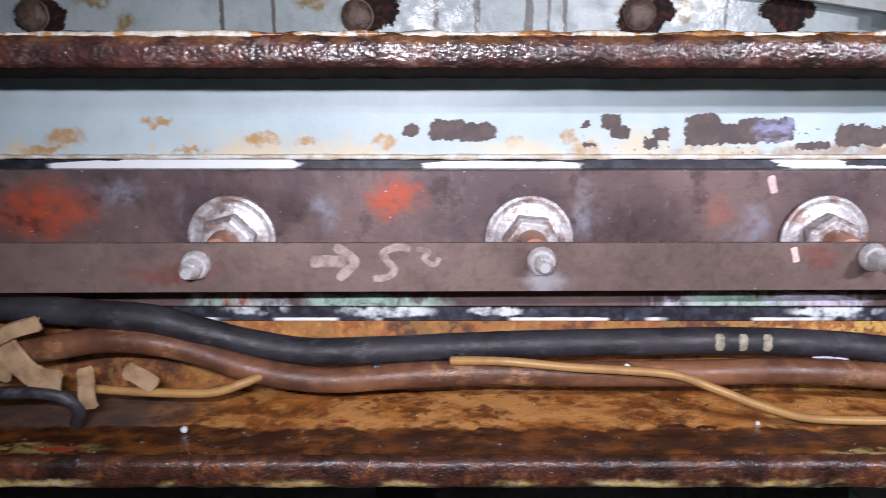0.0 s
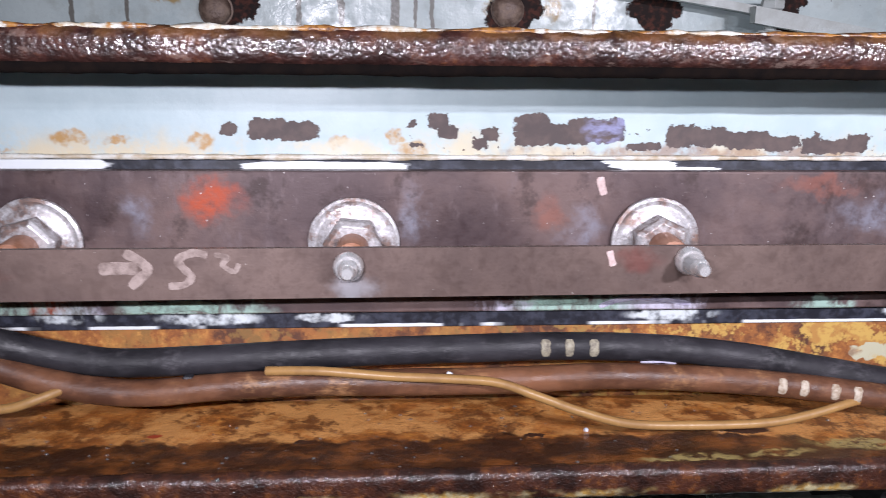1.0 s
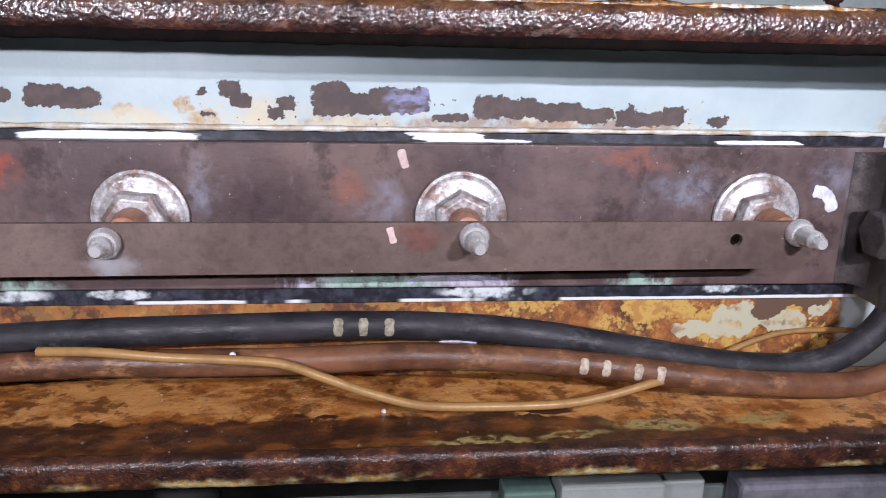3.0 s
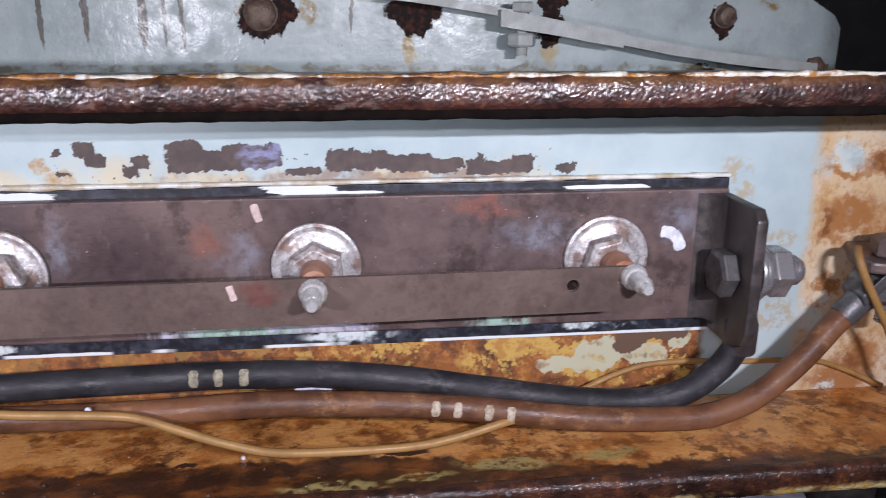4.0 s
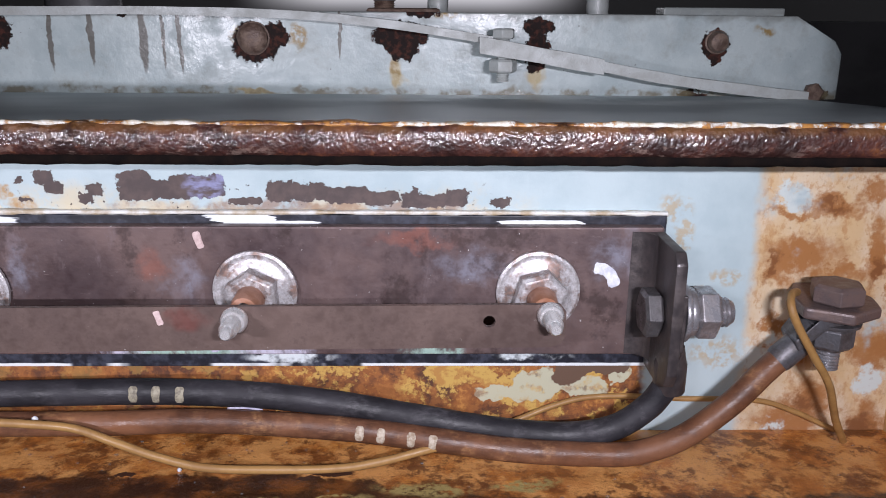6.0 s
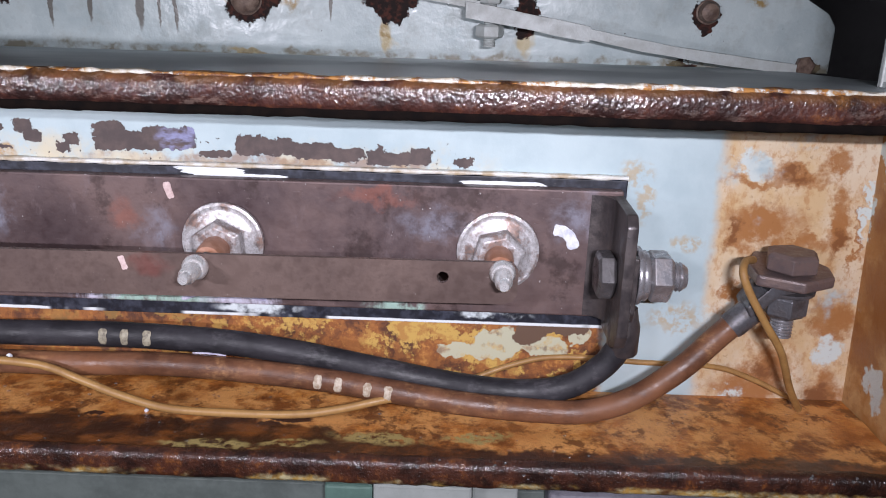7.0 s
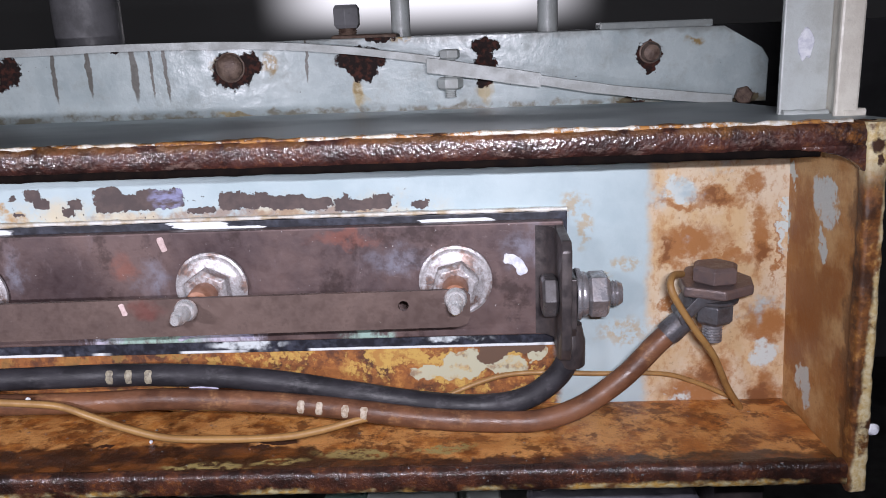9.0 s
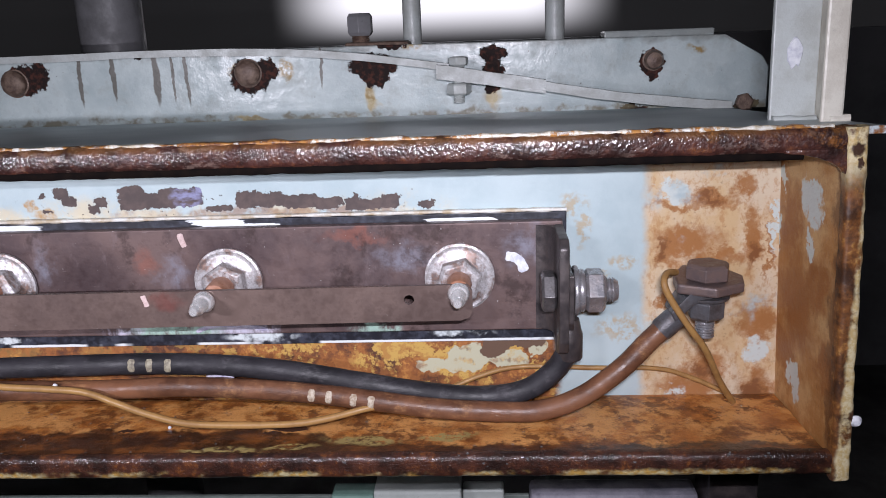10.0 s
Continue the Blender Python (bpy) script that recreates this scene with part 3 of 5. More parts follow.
M_ORANGE = plain("rusty_copper_sleeve", (0.36, 0.16, 0.09), 0.5, 0.3, (0.50, 0.28, 0.20), 200, 0.0003, 900)
M_BOLTRUST = plain("rusted_bolt", (0.11, 0.070, 0.055), 0.5, 0.2, (0.24, 0.17, 0.13), 180, 0.0008, 700)
M_TERMINAL = plain("rusted_terminal", (0.120, 0.092, 0.092), 0.42, 0.2, (0.165, 0.112, 0.098), 120, 0.0006, 700)
M_LEAD = plain("tinned_lug", (0.15, 0.15, 0.165), 0.42, 0.5, (0.09, 0.08, 0.08), 150, 0.0004, 700)
M_RUBBER = scuffed("black_rubber", (0.013, 0.0125, 0.0155), (0.034, 0.032, 0.038), (0.085, 0.080, 0.088), 0.50)
M_BROWN = scuffed("brown_cable_sheath", (0.078, 0.033, 0.019), (0.205, 0.090, 0.046), (0.40, 0.21, 0.095), 0.40)
M_WIRE = plain("ochre_wire_sheath", (0.38, 0.215, 0.075), 0.45, 0.0, (0.28, 0.15, 0.05), 90, 0.0002, 600)
M_TAPE = plain("tan_tape", (0.42, 0.29, 0.165), 0.55, 0.0, (0.22, 0.13, 0.065), 70, 0.0005, 500)
M_CHALK = plain("faded_chalk", (0.33, 0.26, 0.235), 0.8, 0.0, (0.17, 0.125, 0.11), 200, 0.0002, 900)
M_PINK = plain("pink_white_paint", (0.66, 0.52, 0.50), 0.6, 0.0, (0.50, 0.36, 0.34), 300, 0.0002, 900)
M_WHITE = plain("white_paint_dab", (0.76, 0.78, 0.82), 0.5, 0.0, (0.50, 0.52, 0.60), 180, 0.0003, 800)
M_MARK = plain("cream_paint_mark", (0.52, 0.45, 0.36), 0.6, 0.0, (0.30, 0.22, 0.15), 450, 0.0002, 900)
M_LILAC = plain("lilac_paint_smear", (0.56, 0.55, 0.66), 0.5, 0.0, (0.30, 0.28, 0.40), 220, 0.0003, 700)
M_VERD = plain("verdigris", (0.32, 0.50, 0.42), 0.7, 0.0, (0.16, 0.20, 0.17), 180, 0.0003, 700)
M_MARKB = plain("dirty_cream_mark", (0.33, 0.30, 0.22), 0.6, 0.0, (0.15, 0.13, 0.10), 500, 0.0002, 900)
M_COLUMN = plain("dull_column_paint", (0.20, 0.20, 0.21), 0.5, 0.0, (0.13, 0.13, 0.135), 30, 0.0005, 300)
M_POST = plain("greyed_post_paint", (0.50, 0.54, 0.53), 0.4, 0.0, (0.40, 0.42, 0.40), 60, 0.0005, 500)
M_CREAMPAINT = plain("cream_paint", (0.68, 0.66, 0.58), 0.4, 0.0, (0.55, 0.52, 0.45), 60, 0.0005, 500)
M_WELD = plain("painted_weld", (0.70, 0.71, 0.68), 0.30, 0.0, (0.42, 0.33, 0.21), 90, 0.0006, 600)
M_TEAL = plain("faded_teal_paint", (0.16, 0.27, 0.23), 0.6, 0.0, (0.11, 0.19, 0.165), 40, 0.0004, 300)
M_DULL = plain("lilac_grey_paint", (0.30, 0.29, 0.34), 0.6, 0.0, (0.17, 0.165, 0.20), 50, 0.0004, 300)
M_GREEN = plain("pale_green_paint", (0.20, 0.235, 0.22), 0.6, 0.0, (0.13, 0.155, 0.145), 30, 0.0004, 300)
M_BLOCK = plain("off_white_block", (0.50, 0.54, 0.52), 0.5, 0.0, (0.42, 0.46, 0.44), 40, 0.0004, 300)
M_GLOOM = plain("sooty_wall", (0.40, 0.40, 0.42), 0.8, 0.0, (0.26, 0.26, 0.27), 3, 0.004, 30)
M_CONCRETE = plain("dirty_concrete", (0.16, 0.155, 0.15), 0.8, 0.0, (0.09, 0.085, 0.08), 4, 0.004, 40)


def backdrop_glow():
    """Overexposed glow added behind the rear opening, painted to die away towards its edges."""
    g = Graph("backdrop_glow")
    dx = g.math("DIVIDE", g.math("ABSOLUTE", g.math("SUBTRACT", g.axis(0), 0.24)), 0.60)
    glow = g.math("MULTIPLY", g.step(dx, 1.0, 0.40), g.step(g.axis(2), 1.150, 1.30))
    g.put(g.bsdf.inputs["Emission Color"], (0.93, 0.91, 1.0))
    # small even emission added to stand for the dim wall round the glow
    g.put(g.bsdf.inputs["Emission Strength"], g.math("ADD", g.math("MULTIPLY", glow, 1.4), 0.012))
    return g.done((0.1, 0.1, 0.1), 0.9)


M_GLOW = backdrop_glow()


# ---- mesh helpers ----
def part(name, bm, material, parent=None, label="", smooth=False):
    """Links a bmesh as one mesh object under a thing or a part."""
    bmesh.ops.recalc_face_normals(bm, faces=bm.faces)
    me = bpy.data.meshes.new(name)
    bm.to_mesh(me)
    bm.free()
    me.materials.append(material)
    if smooth:
        me.shade_smooth()
        me.set_sharp_from_angle(angle=radians(38))
    ob = new(name, me)
    if parent:
        ob.parent = parent
        root = parent.parent or parent
        ob.matrix_parent_inverse = root.matrix_basis.inverted() if parent is root else Matrix.Identity(4)
    if label:
        tagged(ob, label)
    return ob


def thing(name, at, label, category, group="", kind=""):
    ob = new(name)
    ob.empty_display_size = 0.01
    ob.matrix_basis = Matrix.Translation(at)
    return tagged(ob, label, category, group, kind)


def block(x0, x1, y0, y1, z0, z1, bevel=0.0008, segments=2):
    bm = bmesh.new()
    bmesh.ops.create_cube(bm, size=1)
    for v in bm.verts:
        v.co = Vector((x0 + (v.co.x + 0.5) * (x1 - x0), y0 + (v.co.y + 0.5) * (y1 - y0), z0 + (v.co.z + 0.5) * (z1 - z0)))
    if bevel:
        bmesh.ops.bevel(bm, geom=bm.edges[:], offset=bevel, segments=segments, affect="EDGES", profile=0.5)
    return bm


def shift(bm, m):
    bmesh.ops.transform(bm, matrix=m, verts=bm.verts)
    return bm


def slab(points, normal, bevel=0.0006):
    """A flat plate: an outline and the vector of its thickness."""
    bm = bmesh.new()
    n = Vector(normal)
    a = [bm.verts.new(Vector(p)) for p in points]
    b = [bm.verts.new(Vector(p) + n) for p in points]
    bm.faces.new(a), bm.faces.new(b[::-1])
    for i in range(len(a)):
        j = (i + 1) % len(a)
        bm.faces.new((a[i], b[i], b[j], a[j]))
    if bevel:
        bmesh.ops.recalc_face_normals(bm, faces=bm.faces)
        bmesh.ops.bevel(bm, geom=bm.edges[:], offset=bevel, segments=2, affect="EDGES", profile=0.5)
    return bm


AXES = {"x": Matrix.Rotation(radians(90), 4, "Y"), "-y": Matrix.Rotation(radians(90), 4, "X"), "z": Matrix.Identity(4)}


def lathe(profile, at, axis="-y", sides=32, wobble=0.0):
    """Turns (radius, height) pairs round an axis."""
    bm = bmesh.new()
    rings = []
    for r, h in profile:
        if r <= 0:
            rings.append([bm.verts.new((0, 0, h))])
            continue
        ring = []
        for k in range(sides):
            a = 2 * math.pi * k / sides
            rr = r * (1 + wobble * noise.noise(Vector((math.cos(a) * 2, math.sin(a) * 2, h * 90 + at[0] * 40))))
            ring.append(bm.verts.new((rr * math.cos(a), rr * math.sin(a), h)))
        rings.append(ring)
    for a, b in zip(rings, rings[1:]):
        for k in range(sides):
            j = (k + 1) % sides
            if len(a) == 1 and len(b) > 1:
                bm.faces.new((a[0], b[k], b[j]))
            elif len(b) == 1 and len(a) > 1:
                bm.faces.new((a[k], b[0], a[j]))
            elif len(a) > 1:
                bm.faces.new((a[k], b[k], b[j], a[j]))
    return shift(bm, Matrix.Translation(at) @ AXES[axis])


def hexagon(flats, h0, h1, at, axis="-y", turn=0.0, hole=0.0):
    """A hexagon nut or head with chamfered corners."""
    bm = bmesh.new()
    rc = flats / math.sqrt(3)
    c = (h1 - h0) * 0.16
    rings = []
    for r, h in ((flats * 0.475, h0), (rc, h0 + c), (rc, h1 - c), (flats * 0.475, h1)):
        rings.append([bm.verts.new((r * math.cos(math.pi * k / 3 + turn), r * math.sin(math.pi * k / 3 + turn), h)) for k in range(6)])
    for a, b in zip(rings, rings[1:]):
        for k in range(6):
            j = (k + 1) % 6
            bm.faces.new((a[k], b[k], b[j], a[j]))
    bm.faces.new(rings[0]), bm.faces.new(rings[-1])
    bmesh.ops.bevel(bm, geom=bm.edges[:], offset=flats * 0.018, segments=2, affect="EDGES", profile=0.5)
    return shift(bm, Matrix.Translation(at) @ AXES[axis])


def thread(r, h0, h1, pitch, at, axis="-y", sides=20):
    """A threaded rod: ridged along its length, chamfered at its end."""
    n = max(2, int((h1 - h0 - pitch) / pitch))
    prof = [(0, h0), (r, h0)]
    for k in range(n):
        h = h0 + k * pitch
        prof += [(r, h + pitch * 0.1), (r * 0.88, h + pitch * 0.6)]
    prof += [(r, h0 + n * pitch), (r * 0.75, h1), (0, h1)]
    return lathe(prof, at, axis, sides)


def spline(points, per=8):
    """Catmull-Rom samples through points."""
    p = [Vector(q) for q in points]
    p = [2 * p[0] - p[1]] + p + [2 * p[-1] - p[-2]]
    out = []
    for i in range(1, len(p) - 2):
        for k in range(per):
            t = k / per
            a, b, c, d = p[i - 1], p[i], p[i + 1], p[i + 2]
            out.append(0.5 * (2 * b + (c - a) * t + (2 * a - 5 * b + 4 * c - d) * t * t + (3 * b - a - 3 * c + d) * t ** 3))
    return out + [p[-2]]


def hose(points, radius, sides=18, per=8, wobble=0.02):
    """A round cable along a smooth line."""
    path = spline(points, per)
    bm = bmesh.new()
    rings, up = [], Vector((0, 1, 0))
    for i, q in enumerate(path):
        d = (path[min(i + 1, len(path) - 1)] - path[max(i - 1, 0)]).normalized()
        side = d.cross(up).normalized()
        up = side.cross(d).normalized()
        r = radius * (1 + wobble * noise.noise(q * 60))
        rings.append([bm.verts.new(q + r * (math.cos(a) * side + math.sin(a) * up)) for a in (2 * math.pi * k / sides for k in range(sides))])
    for a, b in zip(rings, rings[1:]):
        for k in range(sides):
            j = (k + 1) % sides
            bm.faces.new((a[k], b[k], b[j], a[j]))
    bm.faces.new(rings[0]), bm.faces.new(rings[-1][::-1])
    return bm


def ribbon(points, width, thick=0.0003, per=6):
    """A brushed stroke on an upright face: points (x, y, z), its front just proud of the face."""
    path = spline(points, per)
    bm = bmesh.new()
    rows = []
    for i, q in enumerate(path):
        d = path[min(i + 1, len(path) - 1)] - path[max(i - 1, 0)]
        s = Vector((-d.z, 0, d.x)).normalized()
        w = width * 0.5 * (1 + min(0.35, 0.0008 / width) * noise.noise(q * 400)) * (0.65 if i in (0, len(path) - 1) else 1)
        e = Vector((0, -thick, 0))
        rows.append([bm.verts.new(q + s * w), bm.verts.new(q + s * w * 0.85 + e), bm.verts.new(q - s * w * 0.85 + e), bm.verts.new(q - s * w)])
    for a, b in zip(rows, rows[1:]):
        for k in range(3):
            bm.faces.new((a[k], a[k + 1], b[k + 1], b[k]))
    return bm


def rough_bar(x0, x1, y0, y1, z0, z1, corner, step=0.004, rough=0.0005, freq=120):
    """A long bar of rounded section, its surface uneven from corrosion."""
    sec = []
    for cy, cz, a0 in ((y1 - corner, z1 - corner, 0), (y0 + corner, z1 - corner, 90), (y0 + corner, z0 + corner, 180), (y1 - corner, z0 + corner, 270)):
        for k in range(5):
            a = radians(a0 + 22.5 * k)
            sec.append((cy + corner * math.cos(a), cz + corner * math.sin(a), math.cos(a), math.sin(a)))
    bm = bmesh.new()
    rows = []
    n = int((x1 - x0) / step)
    for i in range(n + 1):
        x = x0 + (x1 - x0) * i / n
        row = []
        for y, z, ny, nz in sec:
            d = rough * (noise.noise(Vector((x, y, z)) * freq) + 0.6 * noise.noise(Vector((x, y, z)) * freq * 3.1))
            row.append(bm.verts.new((x, y + ny * d, z + nz * d)))
        rows.append(row)
    for a, b in zip(rows, rows[1:]):
        for k in range(len(sec)):
            j = (k + 1) % len(sec)
            bm.faces.new((a[k], b[k], b[j], a[j]))
    bm.faces.new(rows[0]), bm.faces.new(rows[-1][::-1])
    return bm


# ---- the room behind, dark ----
RX0, RX1, RY0, RY1, RH = -2.0, 2.6, -1.8, 2.6, 2.6
part("floor", block(RX0, RX1, RY0, RY1 + 0.1, -0.1, 0, 0), M_CONCRETE)
part("ceiling", block(RX0, RX1, RY0, RY1 + 0.1, RH, RH + 0.1, 0), M_GLOOM)
part("wall_west", block(RX0 - 0.1, RX0, RY0, RY1 + 0.1, 0, RH, 0), M_GLOOM)
part("wall_east", block(RX1, RX1 + 0.1, RY0, RY1 + 0.1, 0, RH, 0), M_GLOOM)
part("wall_south", block(RX0, RX1, RY0 - 0.1, RY0, 0, RH, 0), M_GLOOM)
OPENING = (-1.35, 1.80, 1.160, 1.72)
wall_n = thing("wall_north", (0, RY1, 0), "dark sooty rear wall round a bright opening", "wall", "", "structure")
part("wall_left", block(RX0, OPENING[0], RY1, RY1 + 0.1, 0, RH, 0), M_GLOOM, wall_n)
part("wall_right", block(OPENING[1], RX1, RY1, RY1 + 0.1, 0, RH, 0), M_GLOOM, wall_n)
part("wall_below", block(OPENING[0], OPENING[1], RY1, RY1 + 0.1, 0, OPENING[2], 0), M_GLOOM, wall_n)
part("wall_above", block(OPENING[0], OPENING[1], RY1, RY1 + 0.1, OPENING[3], RH, 0), M_GLOOM, wall_n)
part("backdrop", block(OPENING[0] - 0.2, OPENING[1] + 0.2, RY1 + 0.12, RY1 + 0.13, OPENING[2] - 0.2, OPENING[3] + 0.2, 0), M_GLOW)
for name, label in (("floor", "dirty concrete workshop floor"), ("ceiling", "dark sooty ceiling"), ("wall_west", "dark sooty wall"), ("wall_east", "dark sooty wall"),
                    ("wall_south", "dark sooty wall"), ("backdrop", "glowing backdrop standing in for the overexposed light at the rear")):
    tagged(bpy.data.objects[name], label, name.split("_")[0], "", "structure")

# ---- the rusted steel tray with its back panel ----
XL, XR, YB, YF = -0.50, 0.552, 0.411, 0.318
tray = thing("steel_tray", (0.05, 0.40, 0.94), "long open steel tray with rusted edges and chipped pale blue paint", "steel housing")
part("back_panel", block(XL, XR + 0.004, YB, YB + 0.004, 0.950, 1.1345, 0), M_PANEL, tray, "pale blue painted panel, flaked and rust-stained")


def sloped(x0, x1, ya, za, yb, zb, thick, nx, ny, rough, freq):
    """A sheet that falls from front to back, gently uneven."""
    bm = bmesh.new()
    rows = []
    for j in range(ny + 1):
        rows.append([])
        for i in range(nx + 1):
            x, t = x0 + (x1 - x0) * i / nx, j / ny
            y, z = ya + (yb - ya) * t, za + (zb - za) * t
            rows[-1].append(bm.verts.new((x, y, z + rough * noise.noise(Vector((x, y, 0)) * freq))))
    for a, b in zip(rows, rows[1:]):
        for i in range(nx):
            bm.faces.new((a[i], a[i + 1], b[i + 1], b[i]))
    low = bmesh.ops.extrude_face_region(bm, geom=bm.faces[:])
    bmesh.ops.translate(bm, vec=(0, 0, -thick), verts=[v for v in low["geom"] if isinstance(v, bmesh.types.BMVert)])
    return bm


part("tray_floor", sloped(XL, XR, YF + 0.002, 0.9605, YB - 0.0005, 0.9565, 0.004, 180, 24, 0.0006, 90), M_TRAY, tray, "wet rusty tray floor", True)
part("front_edge", rough_bar(XL, XR + 0.004, 0.3145, 0.3235, 0.9525, 0.9665, 0.0035, 0.003, 0.0006, 110), M_EDGE, tray, "dark rusted lower edge with yellow paint remains", True)
part("top_ledge", sloped(XL, XR + 0.012, YF + 0.004, 1.1450, 0.646, 1.1245, 0.004, 90, 30, 0.0001, 14), M_LEDGE, tray, "wet grey painted ledge", True)
part("top_lip", rough_bar(XL, XR - 0.004, 0.3150, 0.3250, 1.1322, 1.1462, 0.0048, 0.003, 0.0006, 130), M_LIP, tray, "pitted dark red rusted lip", True)
# black strip added to draw the shadow line below the lip
part("lip_shade", rough_bar(XL, XR - 0.030, 0.3165, 0.3245, 1.1292, 1.1340, 0.0018, 0.004, 0.0005, 130), M_LIPSHADE, tray, "black strip standing in for the shade under the lip", True)
part("side_wall", shift(block(0, 0.004, 0.322, YB, 0.950, 1.1385, 0), Matrix.Translation((XR + 0.001, 0, 0.95)) @ Matrix.Rotation(radians(-2.6), 4, "Y") @ Matrix.Translation((0, 0, -0.95))), M_SIDE, tray, "orange rust-streaked end wall")
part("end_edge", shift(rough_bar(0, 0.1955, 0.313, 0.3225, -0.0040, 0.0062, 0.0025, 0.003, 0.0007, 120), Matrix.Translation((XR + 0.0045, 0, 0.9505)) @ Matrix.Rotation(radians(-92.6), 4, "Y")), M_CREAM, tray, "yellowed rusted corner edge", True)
part("left_wall", block(XL - 0.004, XL, YF, YB, 0.95, 1.14, 0), M_SIDE, tray)
part("edge_cap", lathe([(0, 0), (0.0028, 0), (0.0034, 0.0015), (0.002, 0.0035), (0, 0.004)], (XR + 0.0085, 0.316, 0.986), "-y", 16), M_WHITE, tray, "white plastic cap on the edge", True)
fillet = [(0.5460, 0.3148, 1.1350), (0.5120, 0.3148, 1.1350)] + [(0.5120 + 0.0330 * math.sin(a), 0.3148, 1.1160 + 0.0168 * math.cos(a)) for a in (radians(15 * k) for k in range(7))]
part("corner_fillet", slab(fillet, (0, 0.0070, 0), 0.0008), M_LIP, tray, "rusted weld filling the corner", True)

# the painted weld line along the lip, chipped in places
part("weld_bead", rough_bar(XL + 0.02, 0.536, 0.3172, 0.3222, 1.1446, 1.1468, 0.0010, 0.0016, 0.0013, 62), M_WELDLINE, tray, "chipped white painted weld line", True)

# ---- below the tray ----
lower = thing("lower_cabinet", (0.05, 0.50, 0.0), "pale green painted cabinet under the tray", "cabinet")
part("front_panel", block(-0.5, 0.56, 0.480, 0.484, 0.0, 0.836, 0.001), M_GREEN, lower)
part("top_rail", block(-0.5, 0.56, 0.4842, 0.53, 0.72, 0.755, 0.002), M_GREEN, lower)
for lx in (-0.48, 0.54):
    part("leg", block(lx - 0.018, lx + 0.018, 0.440, 0.4798, 0.0, 0.952, 0.002), M_DARK, lower, "dark steel leg under the tray")
blockw = thing("white_block", (0.305, 0.466, 0.80), "off-white painted block fixed to the cabinet", "block")
part("body", block(0.2710, 0.3390, 0.4520, 0.4798, 0.70, 0.8570, 0.002), M_BLOCK, blockw)
part("side_plate", block(0.3395, 0.3720, 0.4660, 0.4798, 0.70, 0.8500, 0.002), M_BLOCK, blockw)
blockt = thing("teal_block", (0.253, 0.47, 0.80), "faded green painted block fixed to the cabinet", "block")
part("body", block(0.2360, 0.2700, 0.4600, 0.4798, 0.70, 0.8490, 0.002), M_TEAL, blockt)
blockg = thing("grey_block", (0.45, 0.466, 0.80), "dull lilac-grey block fixed to the cabinet", "block")
part("body", block(0.392, 0.520, 0.4550, 0.4798, 0.70, 0.8520, 0.004), M_DULL, blockg)

# ---- the copper bar on its insulating board ----
board = thing("insulating_board", (0.05, 0.409, 1.0), "black insulating board with white brush marks along its edges", "insulation board")
part("board", block(-0.48, 0.4135, 0.4075, 0.4108, 0.9985, 1.0855, 0.0006), M_BOARD, board)
part("sealant_bead", rough_bar(-0.48, 0.4135, 0.4065, 0.4109, 1.0857, 1.0880, 0.0010, 0.004, 0.0006, 70), M_WELD, board, "cream sealant line along the board", True)
bus = thing("copper_busbar", (0.05, 0.404, 1.01), "tarnished brown copper busbar with red stains and a folded end", "busbar")
part("bar", block(-0.47, 0.4105, 0.400, 0.4073, 1.009, 1.0812, 0.0010), M_BAR, bus)
fl = [(0.4045, 0.3995, 1.0795), (0.4045, 0.362, 1.0795), (0.4045, 0.3575, 1.074), (0.4045, 0.3575, 1.016), (0.4045, 0.362, 1.008), (0.4045, 0.372, 1.004), (0.4045, 0.3995, 1.004)]
fold = [(0.4046, 0.3998, 1.0100), (0.3935, 0.3998, 1.0100)] + [(0.3935 + 0.0110 * math.sin(radians(15 * k)), 0.3888 + 0.0110 * math.cos(radians(15 * k)), 1.0100) for k in range(1, 7)]
part("fold", slab(fold, (0, 0, 0.0690), 0.0), M_DARK, bus, "dark rounded fold of the bar", True)
part("end_flange", slab(fl, (0.0060, 0, 0), 0.0012), M_DARK, bus, "dark folded end tab with a bolt hole", True)
part("paint_dab", ribbon([(0.3745, 0.3999, 1.0590), (0.3800, 0.3999, 1.0580), (0.3840, 0.3999, 1.0545), (0.3862, 0.3999, 1.0485)], 0.0064), M_WHITE, bus, "white paint dab")
part("paint_dab", ribbon([(0.1655, 0.3999, 1.0785), (0.1665, 0.3999, 1.074), (0.1680, 0.3999, 1.0695)], 0.0040), M_PINK, bus, "pink-white paint mark")

part("paint_dab", ribbon([(0.169, 0.3999, 1.0112), (0.177, 0.3999, 1.0140), (0.188, 0.3999, 1.0158), (0.200, 0.3999, 1.0148), (0.217, 0.3999, 1.0122)], 0.0028), M_LILAC, bus, "pale lilac paint smear")
part("paint_dab", ribbon([(0.137, 0.3999, 1.0150), (0.146, 0.3999, 1.0145), (0.152, 0.3999, 1.0155), (0.163, 0.3999, 1.0140)], 0.0052), M_VERD, bus, "green verdigris smear")
part("paint_dab", ribbon([(-0.062, 0.3999, 1.0135), (-0.050, 0.3999, 1.0125), (-0.036, 0.3999, 1.0140), (-0.024, 0.3999, 1.0115)], 0.0058), M_VERD, bus, "green verdigris smear")

# ---- studs with dished washers ----
STUDS = (-0.108, 0.044, 0.195, 0.345)
SZ = 1.0462


def strip_y(x):
    """The strip's front face: it stands a little farther out towards its hidden end."""
    return 0.3570 + (x - 0.30) * 0.045


